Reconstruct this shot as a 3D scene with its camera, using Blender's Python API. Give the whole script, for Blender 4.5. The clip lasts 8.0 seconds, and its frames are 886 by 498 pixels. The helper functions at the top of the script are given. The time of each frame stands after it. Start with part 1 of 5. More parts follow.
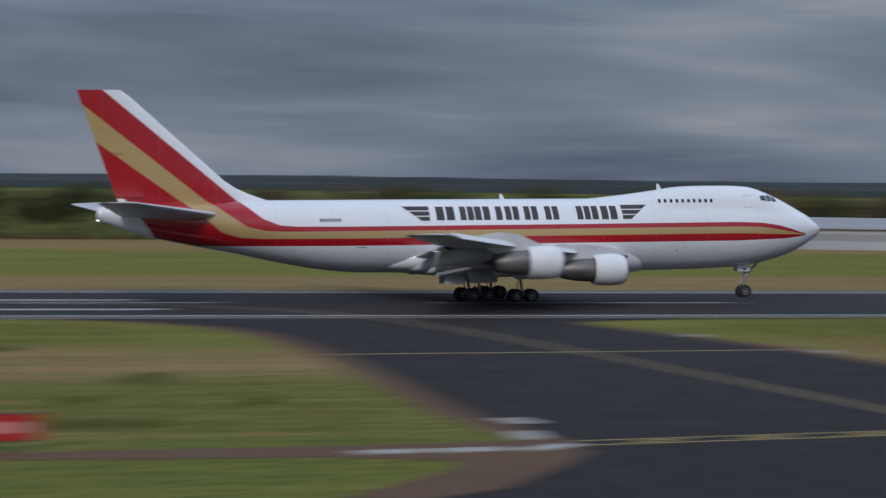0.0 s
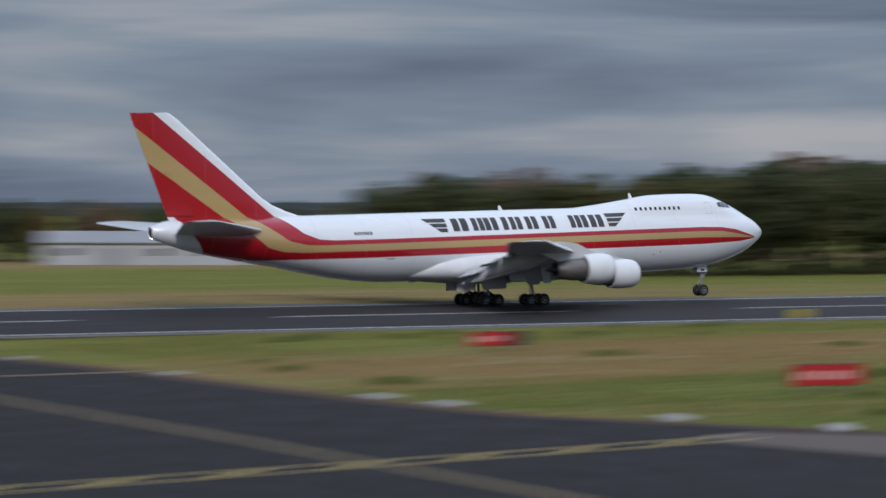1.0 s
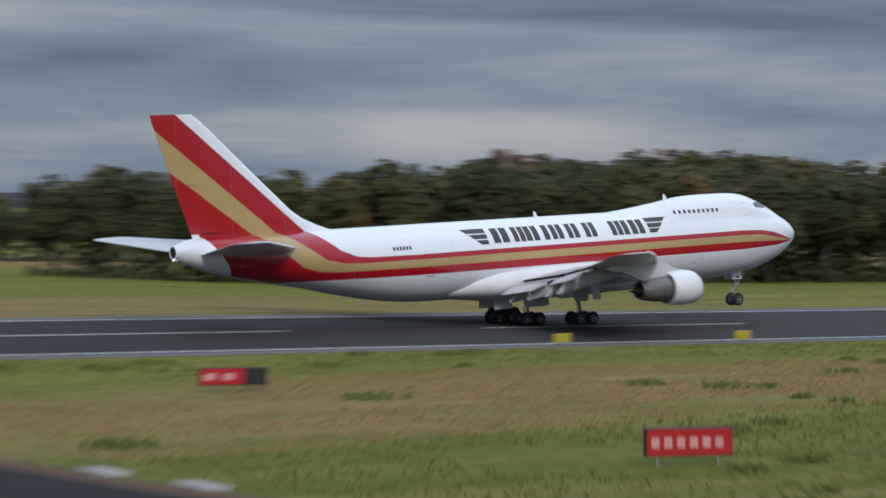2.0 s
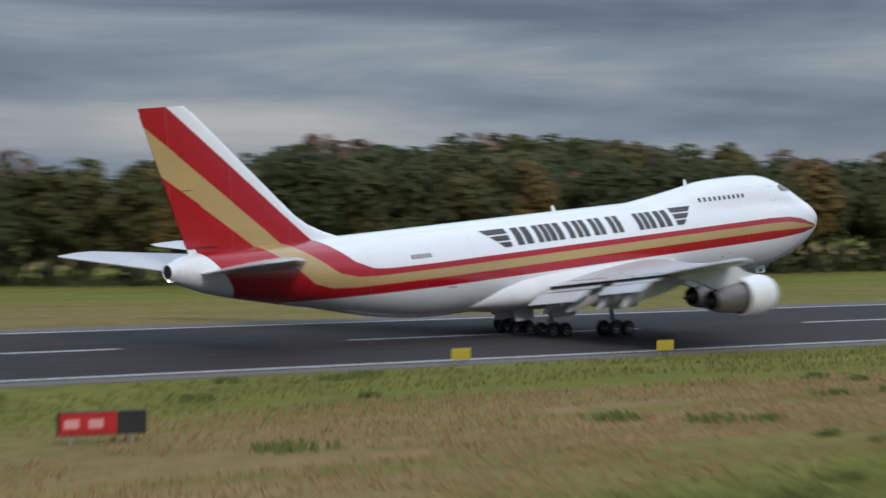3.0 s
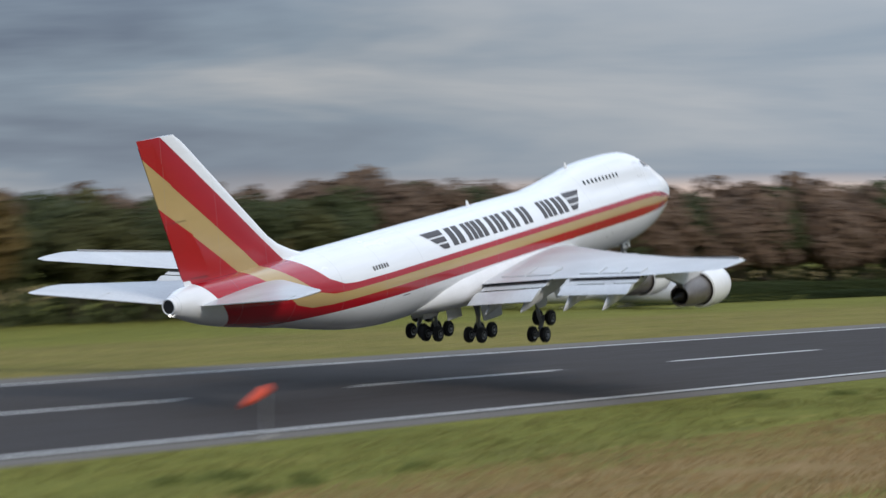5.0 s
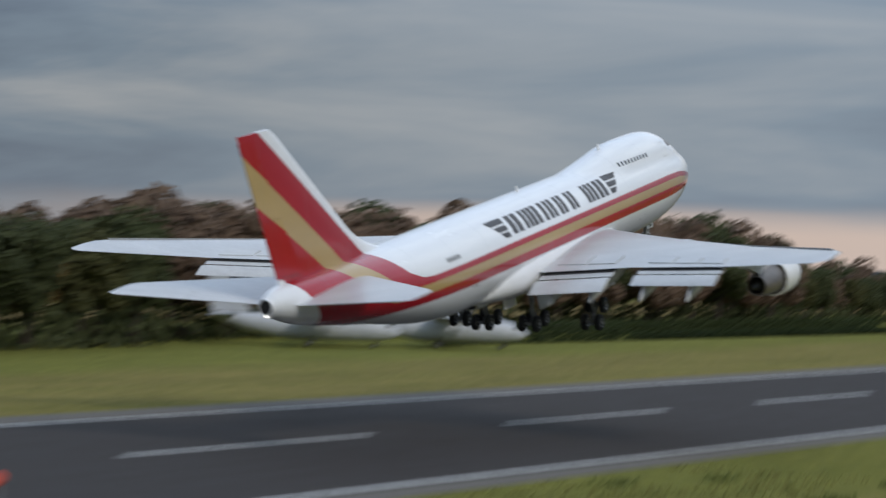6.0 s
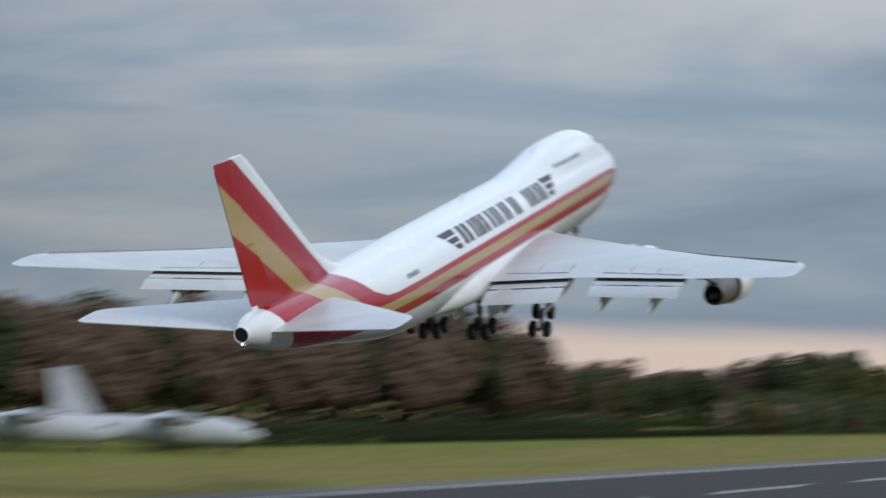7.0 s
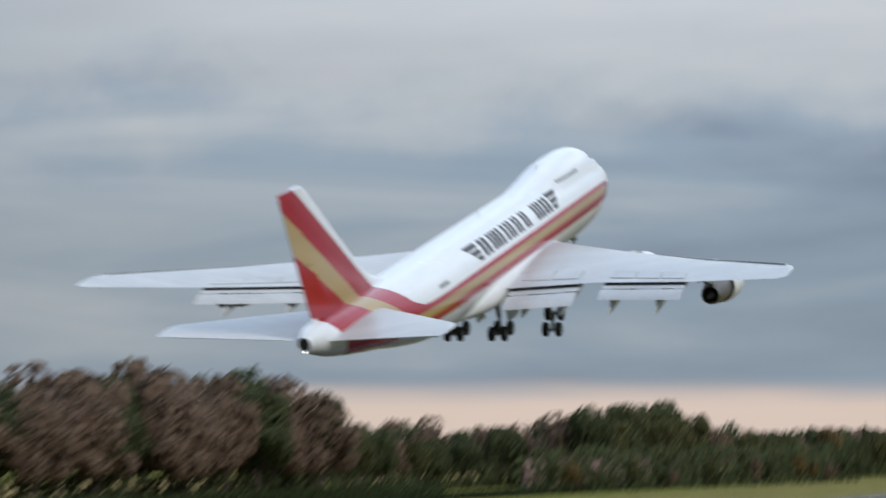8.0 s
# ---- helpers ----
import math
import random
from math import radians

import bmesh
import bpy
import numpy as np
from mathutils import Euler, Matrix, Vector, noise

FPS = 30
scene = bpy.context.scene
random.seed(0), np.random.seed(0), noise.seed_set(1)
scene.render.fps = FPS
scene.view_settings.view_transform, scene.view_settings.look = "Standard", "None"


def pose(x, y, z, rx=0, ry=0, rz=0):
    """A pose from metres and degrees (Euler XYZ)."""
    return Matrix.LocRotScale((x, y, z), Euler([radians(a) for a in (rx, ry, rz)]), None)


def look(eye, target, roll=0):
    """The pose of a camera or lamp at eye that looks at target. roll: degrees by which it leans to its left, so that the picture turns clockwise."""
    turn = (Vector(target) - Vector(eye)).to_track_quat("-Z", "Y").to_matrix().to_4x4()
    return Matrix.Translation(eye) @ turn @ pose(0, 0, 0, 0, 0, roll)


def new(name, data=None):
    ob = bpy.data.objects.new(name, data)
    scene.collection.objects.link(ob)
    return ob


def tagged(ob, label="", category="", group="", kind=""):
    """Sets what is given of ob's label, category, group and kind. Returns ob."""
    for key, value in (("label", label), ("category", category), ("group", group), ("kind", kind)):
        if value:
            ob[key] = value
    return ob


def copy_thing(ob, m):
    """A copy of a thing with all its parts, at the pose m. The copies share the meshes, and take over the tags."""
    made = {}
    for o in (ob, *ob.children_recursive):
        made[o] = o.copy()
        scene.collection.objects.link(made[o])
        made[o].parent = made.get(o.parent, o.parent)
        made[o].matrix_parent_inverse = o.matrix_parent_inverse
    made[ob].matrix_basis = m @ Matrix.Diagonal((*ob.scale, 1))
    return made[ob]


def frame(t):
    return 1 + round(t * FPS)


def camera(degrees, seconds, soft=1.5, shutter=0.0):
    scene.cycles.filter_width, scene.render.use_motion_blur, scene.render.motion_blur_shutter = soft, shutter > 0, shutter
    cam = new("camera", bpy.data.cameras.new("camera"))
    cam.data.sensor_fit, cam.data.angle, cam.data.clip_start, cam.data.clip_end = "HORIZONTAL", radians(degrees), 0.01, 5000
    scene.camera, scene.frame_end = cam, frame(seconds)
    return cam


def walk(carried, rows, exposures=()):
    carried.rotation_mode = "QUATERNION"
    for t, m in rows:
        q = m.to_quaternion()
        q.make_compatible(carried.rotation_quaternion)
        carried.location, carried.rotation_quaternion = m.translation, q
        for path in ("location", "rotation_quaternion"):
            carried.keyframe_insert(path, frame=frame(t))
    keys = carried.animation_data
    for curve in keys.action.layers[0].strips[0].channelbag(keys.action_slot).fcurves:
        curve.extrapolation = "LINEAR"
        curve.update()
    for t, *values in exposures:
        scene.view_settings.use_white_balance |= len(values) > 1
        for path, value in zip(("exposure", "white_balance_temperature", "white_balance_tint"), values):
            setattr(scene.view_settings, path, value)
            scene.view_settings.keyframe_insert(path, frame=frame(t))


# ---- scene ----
CAMERA_ROWS = [
    (0.00, 9.76, -243.30, 11.73, 15.813, -1.542, 0.758),
    (0.10, 10.02, -241.66, 11.67, 17.208, -1.519, 0.660),
    (0.20, 10.33, -239.96, 11.60, 18.607, -1.491, 0.564),
    (0.30, 10.75, -238.16, 11.51, 20.016, -1.456, 0.473),
    (0.40, 11.32, -236.18, 11.38, 21.438, -1.409, 0.389),
    (0.50, 12.10, -233.99, 11.21, 22.878, -1.346, 0.314),
    (0.60, 13.12, -231.54, 11.00, 24.334, -1.266, 0.252),
    (0.70, 14.35, -228.85, 10.76, 25.776, -1.177, 0.207),
    (0.80, 15.76, -225.96, 10.53, 27.167, -1.092, 0.185),
    (0.90, 17.29, -222.93, 10.35, 28.471, -1.023, 0.189),
    (1.00, 18.91, -219.78, 10.24, 29.650, -0.980, 0.226),
    (1.10, 20.57, -216.55, 10.23, 30.680, -0.972, 0.297),
    (1.20, 22.23, -213.27, 10.30, 31.578, -0.991, 0.396),
    (1.30, 23.87, -209.92, 10.42, 32.375, -1.025, 0.513),
    (1.40, 25.45, -206.54, 10.55, 33.099, -1.060, 0.637),
    (1.50, 26.95, -203.12, 10.68, 33.781, -1.086, 0.758),
    (1.60, 28.33, -199.66, 10.78, 34.444, -1.093, 0.867),
    (1.70, 29.63, -196.20, 10.85, 35.092, -1.085, 0.957),
    (1.80, 30.90, -192.72, 10.89, 35.721, -1.068, 1.023),
    (1.90, 32.17, -189.26, 10.90, 36.329, -1.049, 1.059),
    (2.00, 33.49, -185.80, 10.89, 36.912, -1.034, 1.058),
    (2.10, 34.89, -182.38, 10.87, 37.470, -1.028, 1.017),
    (2.20, 36.36, -178.98, 10.84, 38.006, -1.032, 0.945),
    (2.30, 37.90, -175.61, 10.80, 38.527, -1.042, 0.853),
    (2.40, 39.48, -172.26, 10.75, 39.038, -1.056, 0.751),
    (2.50, 41.09, -168.93, 10.71, 39.544, -1.072, 0.650),
    (2.60, 42.72, -165.62, 10.68, 40.053, -1.089, 0.561),
    (2.70, 44.33, -162.31, 10.65, 40.565, -1.105, 0.489),
    (2.80, 45.91, -158.98, 10.63, 41.085, -1.120, 0.440),
    (2.90, 47.43, -155.60, 10.61, 41.615, -1.133, 0.418),
    (3.00, 48.86, -152.14, 10.60, 42.158, -1.143, 0.429),
    (3.10, 50.21, -148.60, 10.59, 42.718, -1.152, 0.475),
    (3.20, 51.56, -145.08, 10.59, 43.299, -1.159, 0.547),
    (3.30, 53.07, -141.66, 10.60, 43.909, -1.166, 0.633),
    (3.40, 54.85, -138.44, 10.63, 44.552, -1.175, 0.723),
    (3.50, 57.05, -135.54, 10.69, 45.235, -1.187, 0.805),
    (3.60, 59.75, -133.04, 10.78, 45.963, -1.202, 0.872),
    (3.70, 62.88, -130.98, 10.89, 46.733, -1.213, 0.935),
    (3.80, 66.33, -129.38, 11.00, 47.542, -1.213, 1.009),
    (3.90, 70.01, -128.28, 11.11, 48.384, -1.193, 1.109),
    (4.00, 73.80, -127.70, 11.20, 49.256, -1.144, 1.249),
    (4.10, 77.61, -127.63, 11.27, 50.151, -1.063, 1.436),
    (4.20, 81.40, -127.85, 11.31, 51.053, -0.958, 1.634),
    (4.30, 85.13, -128.11, 11.35, 51.943, -0.844, 1.800),
    (4.40, 88.78, -128.16, 11.39, 52.801, -0.733, 1.889),
    (4.50, 92.30, -127.74, 11.44, 53.609, -0.639, 1.856),
    (4.60, 95.69, -126.67, 11.52, 54.351, -0.571, 1.673),
    (4.70, 98.96, -125.04, 11.62, 55.031, -0.527, 1.376),
    (4.80, 102.15, -123.05, 11.73, 55.658, -0.499, 1.017),
    (4.90, 105.28, -120.84, 11.85, 56.239, -0.482, 0.646),
    (5.00, 108.39, -118.62, 11.98, 56.782, -0.469, 0.315),
    (5.10, 111.50, -116.50, 12.11, 57.295, -0.455, 0.069),
    (5.20, 114.62, -114.48, 12.25, 57.781, -0.436, -0.080),
    (5.30, 117.72, -112.51, 12.37, 58.243, -0.412, -0.126),
    (5.40, 120.82, -110.55, 12.49, 58.684, -0.381, -0.063),
    (5.50, 123.90, -108.55, 12.60, 59.107, -0.341, 0.114),
    (5.60, 126.95, -106.48, 12.69, 59.514, -0.291, 0.403),
    (5.70, 130.00, -104.38, 12.78, 59.902, -0.228, 0.766),
    (5.80, 133.08, -102.31, 12.87, 60.267, -0.153, 1.156),
    (5.90, 136.21, -100.32, 12.97, 60.606, -0.065, 1.527),
    (6.00, 139.42, -98.49, 13.09, 60.915, 0.039, 1.832),
    (6.10, 142.72, -96.83, 13.22, 61.195, 0.160, 2.036),
    (6.20, 146.11, -95.34, 13.34, 61.469, 0.304, 2.152),
    (6.30, 149.55, -93.96, 13.40, 61.766, 0.481, 2.204),
    (6.40, 153.02, -92.65, 13.34, 62.112, 0.699, 2.215),
    (6.50, 156.49, -91.37, 13.13, 62.536, 0.965, 2.209),
    (6.60, 159.95, -90.09, 12.75, 63.058, 1.281, 2.202),
    (6.70, 163.39, -88.80, 12.25, 63.660, 1.622, 2.184),
    (6.80, 166.82, -87.51, 11.74, 64.318, 1.956, 2.136),
    (6.90, 170.26, -86.23, 11.29, 65.006, 2.250, 2.038),
    (7.00, 173.72, -84.96, 11.02, 65.699, 2.474, 1.872),
    (7.10, 177.21, -83.72, 10.96, 66.373, 2.605, 1.627),
    (7.20, 180.72, -82.53, 11.08, 67.008, 2.667, 1.328),
    (7.30, 184.26, -81.43, 11.29, 67.586, 2.695, 1.008),
    (7.40, 187.83, -80.46, 11.51, 68.087, 2.725, 0.698),
    (7.50, 191.44, -79.66, 11.66, 68.493, 2.789, 0.432),
    (7.60, 195.08, -79.04, 11.66, 68.792, 2.916, 0.233),
    (7.70, 198.74, -78.59, 11.54, 69.000, 3.100, 0.095),
    (7.80, 202.42, -78.25, 11.32, 69.139, 3.325, 0.003),
    (7.90, 206.12, -78.00, 11.04, 69.233, 3.579, -0.058),
    (8.00, 209.82, -77.78, 10.73, 69.304, 3.846, -0.105),
]  # camera


def eye_pose(x, y, z, pan, tilt, roll):
    """Camera pose from a bearing (0 looks along +y, positive turns to +x), a tilt up and a roll."""
    return pose(x, y, z, 0, 0, -pan) @ pose(0, 0, 0, 90 + tilt) @ pose(0, 0, 0, 0, 0, roll)


cam = camera(18.119, 8.0, soft=1.4, shutter=2.0)
walk(cam, [(t, eye_pose(*row)) for t, *row in CAMERA_ROWS],
     [(0, -0.32, 6150, 15), (0.5, -0.16, 6150, 15), (1.0, -0.06, 6200, 14), (2.0, 0.06, 6250, 12), (3.5, 0.08, 6500, 11), (4.0, 0.22, 6500, 11), (4.5, 0.36, 6550, 12), (6.0, -0.16, 6450, 10), (7.0, 0.0, 6350, 9), (8.0, 0.08, 6450, 9)])

# ---- sky and sun ----
SUN_AZ, SUN_EL = 205.0, 34.0  # bearing from +y towards +x, and elevation, of the veiled sun


def build_world():
    world = bpy.data.worlds.new("overcast_sky")
    scene.world = world
    world.use_nodes = True
    nt = world.node_tree
    nt.nodes.clear()
    N, L = nt.nodes.new, nt.links.new
    out = N("ShaderNodeOutputWorld")
    bg = N("ShaderNodeBackground")
    sky = N("ShaderNodeTexSky")
    sky.sky_type, sky.sun_disc = "NISHITA", False
    sky.sun_elevation, sky.sun_rotation = radians(SUN_EL), radians(SUN_AZ)
    scale = N("ShaderNodeMixRGB")
    scale.blend_type = "MULTIPLY"
    scale.inputs[0].default_value = 1.0
    scale.inputs[2].default_value = (0.1, 0.1, 0.1, 1)
    L(sky.outputs[0], scale.inputs[1])
    co = N("ShaderNodeTexCoord")
    sep = N("ShaderNodeSeparateXYZ")
    L(co.outputs["Generated"], sep.inputs[0])
    # cloud sheets lie flat, so they are squeezed towards the horizon
    squeeze = N("ShaderNodeMapping")
    squeeze.inputs["Scale"].default_value = (4.2, 4.2, 30.0)
    squeeze.inputs["Location"].default_value = (1.7, 0.4, 0.9)
    L(co.outputs["Generated"], squeeze.inputs[0])
    big = N("ShaderNodeTexNoise")
    big.inputs["Scale"].default_value, big.inputs["Detail"].default_value, big.inputs["Roughness"].default_value = 1.0, 9.0, 0.56
    big.inputs["Distortion"].default_value = 0.35
    L(squeeze.outputs[0], big.inputs["Vector"])
    tone = N("ShaderNodeValToRGB")
    cr = tone.color_ramp
    cr.elements[0].position, cr.elements[0].color = 0.35, (0.10, 0.13, 0.195, 1)
    cr.elements[1].position, cr.elements[1].color = 0.72, (0.43, 0.44, 0.455, 1)
    mid = cr.elements.new(0.52)
    mid.color = (0.20, 0.255, 0.325, 1)
    L(big.outputs[0], tone.inputs[0])
    # the warm clear strip low over the horizon, down the runway
    azi = N("ShaderNodeVectorMath")
    azi.operation = "DOT_PRODUCT"
    azi.inputs[1].default_value = (0.96, 0.28, 0.0)
    L(co.outputs["Generated"], azi.inputs[0])
    azr = N("ShaderNodeMapRange")
    azr.interpolation_type = "SMOOTHSTEP"
    azr.inputs[1].default_value, azr.inputs[2].default_value = 0.90, 0.985
    L(azi.outputs["Value"], azr.inputs[0])
    wob = N("ShaderNodeMath")
    wob.operation = "MULTIPLY_ADD"
    wob.inputs[1].default_value, wob.inputs[2].default_value = 0.016, -0.008
    L(big.outputs[0], wob.inputs[0])
    hgt = N("ShaderNodeMath")
    hgt.operation = "ADD"
    L(sep.outputs[2], hgt.inputs[0])
    L(wob.outputs[0], hgt.inputs[1])
    low = N("ShaderNodeMapRange")
    low.interpolation_type = "SMOOTHSTEP"
    low.inputs[1].default_value, low.inputs[2].default_value = 0.021, 0.010
    low.inputs[3].default_value, low.inputs[4].default_value = 0.0, 1.0
    L(hgt.outputs[0], low.inputs[0])
    warm = N("ShaderNodeMath")
    warm.operation = "MULTIPLY"
    L(azr.outputs[0], warm.inputs[0])
    L(low.outputs[0], warm.inputs[1])
    mixw = N("ShaderNodeMixRGB")
    mixw.inputs[2].default_value = (0.60, 0.48, 0.42, 1)
    L(warm.outputs[0], mixw.inputs[0])
    # the cover is smoother in that direction
    calm = N("ShaderNodeMath")
    calm.operation = "MULTIPLY"
    calm.inputs[1].default_value = 0.5
    L(azr.outputs[0], calm.inputs[0])
    even = N("ShaderNodeMixRGB")
    even.inputs[2].default_value = (0.225, 0.275, 0.335, 1)
    L(calm.outputs[0], even.inputs[0])
    L(tone.outputs[0], even.inputs[1])
    L(even.outputs[0], mixw.inputs[1])
    # pale sunlit heaps of cloud higher up, down the runway
    heap_map = N("ShaderNodeMapping")
    heap_map.inputs["Scale"].default_value = (15.0, 15.0, 30.0)
    L(co.outputs["Generated"], heap_map.inputs[0])
    heap = N("ShaderNodeTexNoise")
    heap.inputs["Scale"].default_value, heap.inputs["Detail"].default_value, heap.inputs["Roughness"].default_value = 1.0, 7.0, 0.55
    L(heap_map.outputs[0], heap.inputs["Vector"])
    rise = N("ShaderNodeMath")
    rise.operation = "MULTIPLY_ADD"
    rise.inputs[1].default_value = 0.09
    L(heap.outputs[0], rise.inputs[0])
    L(sep.outputs[2], rise.inputs[2])
    crest = N("ShaderNodeMapRange")
    crest.interpolation_type = "SMOOTHSTEP"
    crest.inputs[1].default_value, crest.inputs[2].default_value = 0.142, 0.185
    crest.inputs[3].default_value, crest.inputs[4].default_value = 0.0, 0.6
    L(rise.outputs[0], crest.inputs[0])
    there = N("ShaderNodeMath")
    there.operation = "MULTIPLY"
    L(crest.outputs[0], there.inputs[0])
    L(azr.outputs[0], there.inputs[1])
    mixh = N("ShaderNodeMixRGB")
    mixh.inputs[2].default_value = (0.43, 0.425, 0.42, 1)
    L(there.outputs[0], mixh.inputs[0])
    L(mixw.outputs[0], mixh.inputs[1])
    # overhead the cover is thinner and brighter
    up = N("ShaderNodeMapRange")
    up.inputs[1].default_value, up.inputs[2].default_value = 0.07, 0.5
    up.inputs[3].default_value, up.inputs[4].default_value = 1.0, 3.1
    L(sep.outputs[2], up.inputs[0])
    lift = N("ShaderNodeMixRGB")
    lift.blend_type = "MULTIPLY"
    lift.inputs[0].default_value = 1.0
    L(mixh.outputs[0], lift.inputs[1])
    L(up.outputs[0], lift.inputs[2])
    # the cover thins out down the runway
    side = N("ShaderNodeMapRange")
    side.inputs[1].default_value, side.inputs[2].default_value = 0.945, 1.0
    side.inputs[3].default_value, side.inputs[4].default_value = 0.88, 1.14
    L(azi.outputs["Value"], side.inputs[0])
    thin = N("ShaderNodeMixRGB")
    thin.blend_type = "MULTIPLY"
    thin.inputs[0].default_value = 1.0
    L(lift.outputs[0], thin.inputs[1])
    L(side.outputs[0], thin.inputs[2])
    # the hidden low sun brightens the high cover ahead, down the runway
    ahead = N("ShaderNodeVectorMath")
    ahead.operation = "DOT_PRODUCT"
    ahead.inputs[1].default_value = (0.86, 0.24, 0.45)
    L(co.outputs["Generated"], ahead.inputs[0])
    toward = N("ShaderNodeMapRange")
    toward.interpolation_type = "SMOOTHSTEP"
    toward.inputs[1].default_value, toward.inputs[2].default_value = 0.55, 1.0
    L(ahead.outputs["Value"], toward.inputs[0])
    high = N("ShaderNodeMapRange")
    high.interpolation_type = "SMOOTHSTEP"
    high.inputs[1].default_value, high.inputs[2].default_value = 0.13, 0.32
    L(sep.outputs[2], high.inputs[0])
    both = N("ShaderNodeMath")
    both.operation = "MULTIPLY"
    L(toward.outputs[0], both.inputs[0])
    L(high.outputs[0], both.inputs[1])
    gain = N("ShaderNodeMath")
    gain.operation = "MULTIPLY_ADD"
    gain.inputs[1].default_value, gain.inputs[2].default_value = 0.8, 1.0
    L(both.outputs[0], gain.inputs[0])
    sunlit = N("ShaderNodeMixRGB")
    sunlit.blend_type = "MULTIPLY"
    sunlit.inputs[0].default_value = 1.0
    L(thin.outputs[0], sunlit.inputs[1])
    L(gain.outputs[0], sunlit.inputs[2])
    veil = N("ShaderNodeMixRGB")
    veil.inputs[0].default_value = 0.93
    L(scale.outputs[0], veil.inputs[1])
    L(sunlit.outputs[0], veil.inputs[2])
    L(veil.outputs[0], bg.inputs[0])
    bg.inputs[1].default_value = 1.0
    L(bg.outputs[0], out.inputs[0])


build_world()
sun_data = bpy.data.lights.new("sun", "SUN")
sun_data.energy, sun_data.angle, sun_data.color = 1.5, radians(11), (1.0, 0.94, 0.85)
sun = new("sun", sun_data)
sun.matrix_world = look((40 * math.sin(radians(SUN_AZ)), 40 * math.cos(radians(SUN_AZ)), 40 * math.tan(radians(SUN_EL))), (0, 0, 0))


# ---- materials ----
class Mat:
    """A node material with short calls for its graph."""

    def __init__(self, name, rough=0.6, metal=0.0, spec=0.5, coat=0.0):
        self.m = bpy.data.materials.new(name)
        self.m.use_nodes = True
        self.nt = self.m.node_tree
        self.b = self.nt.nodes["Principled BSDF"]
        self.b.inputs["Roughness"].default_value = rough
        self.b.inputs["Metallic"].default_value = metal
        self.b.inputs["Specular IOR Level"].default_value = spec
        self.b.inputs["Coat Weight"].default_value = coat
        self.b.inputs["Coat Roughness"].default_value = 0.12

    def node(self, kind, **values):
        n = self.nt.nodes.new(kind)
        for k, v in values.items():
            n.inputs[k.replace("_", " ")].default_value = v
        return n

    def link(self, a, b):
        self.nt.links.new(a, b)

    def coords(self, which="Object"):
        return self.node("ShaderNodeTexCoord").outputs[which]

    def noise(self, scale, detail=4.0, rough=0.55, vec=None, stretch=None):
        n = self.node("ShaderNodeTexNoise", Scale=scale, Detail=detail, Roughness=rough)
        v = vec if vec is not None else self.coords()
        if stretch:
            mp = self.node("ShaderNodeMapping", Scale=stretch)
            self.link(v, mp.inputs[0])
            v = mp.outputs[0]
        self.link(v, n.inputs["Vector"])
        return n.outputs[0]

    def ramp(self, fac, *stops):
        n = self.nt.nodes.new("ShaderNodeValToRGB")
        e = n.color_ramp.elements
        while len(e) < len(stops):
            e.new(0.5)
        for el, (p, c) in zip(e, stops):
            el.position = p
            el.color = (c, c, c, 1) if not isinstance(c, tuple) else (*c, 1)
        self.link(fac, n.inputs[0])
        return n.outputs[0]

    def mix(self, fac, a, b, how="MIX"):
        n = self.nt.nodes.new("ShaderNodeMixRGB")
        n.blend_type = how
        for s, v in zip(n.inputs, (fac, a, b)):
            if isinstance(v, tuple):
                s.default_value = (*v, 1)
            elif isinstance(v, (int, float)):
                s.default_value = v
            else:
                self.link(v, s)
        return n.outputs[0]

    def math(self, op, a, b=0.0, c=0.0):
        n = self.nt.nodes.new("ShaderNodeMath")
        n.operation = op
        for s, v in zip(n.inputs, (a, b, c)):
            if isinstance(v, (int, float)):
                s.default_value = v
            else:
                self.link(v, s)
        return n.outputs[0]

    def step(self, value, lo, hi):
        n = self.node("ShaderNodeMapRange")
        n.interpolation_type = "SMOOTHSTEP"
        n.inputs[1].default_value, n.inputs[2].default_value = lo, hi
        self.link(value, n.inputs[0])
        return n.outputs[0]

    def bump(self, height, strength, distance):
        n = self.node("ShaderNodeBump", Strength=strength, Distance=distance)
        self.link(height, n.inputs["Height"])
        self.link(n.outputs[0], self.b.inputs["Normal"])

    def color(self, c):
        if isinstance(c, tuple):
            self.b.inputs["Base Color"].default_value = (*c, 1)
        else:
            self.link(c, self.b.inputs["Base Color"])
        return self

    def xyz(self):
        n = self.node("ShaderNodeSeparateXYZ")
        self.link(self.coords(), n.inputs[0])
        return n.outputs


def simple(name, c, rough=0.5, metal=0.0, spread=0.12, scale=1.2, coat=0.0, stretch=None):
    """A worn surface: one colour that varies at a large and a small scale."""
    m = Mat(name, rough, metal, coat=coat)
    n1 = m.noise(scale, 5, 0.6, stretch=stretch)
    n2 = m.noise(scale * 9, 3, 0.6)
    lo = tuple(v * (1 - spread) for v in c)
    hi = tuple(min(1, v * (1 + spread)) for v in c)
    a = m.ramp(n1, (0.35, lo), (0.68, hi))
    m.color(m.mix(0.35, a, m.ramp(n2, (0.3, lo), (0.7, hi))))
    m.link(m.ramp(n1, (0.3, rough * 0.85), (0.7, min(1, rough * 1.15))), m.b.inputs["Roughness"])
    return m.m


RED, GOLD, WHITE = (0.40, 0.006, 0.014), (0.47, 0.33, 0.14), (0.80, 0.82, 0.84)


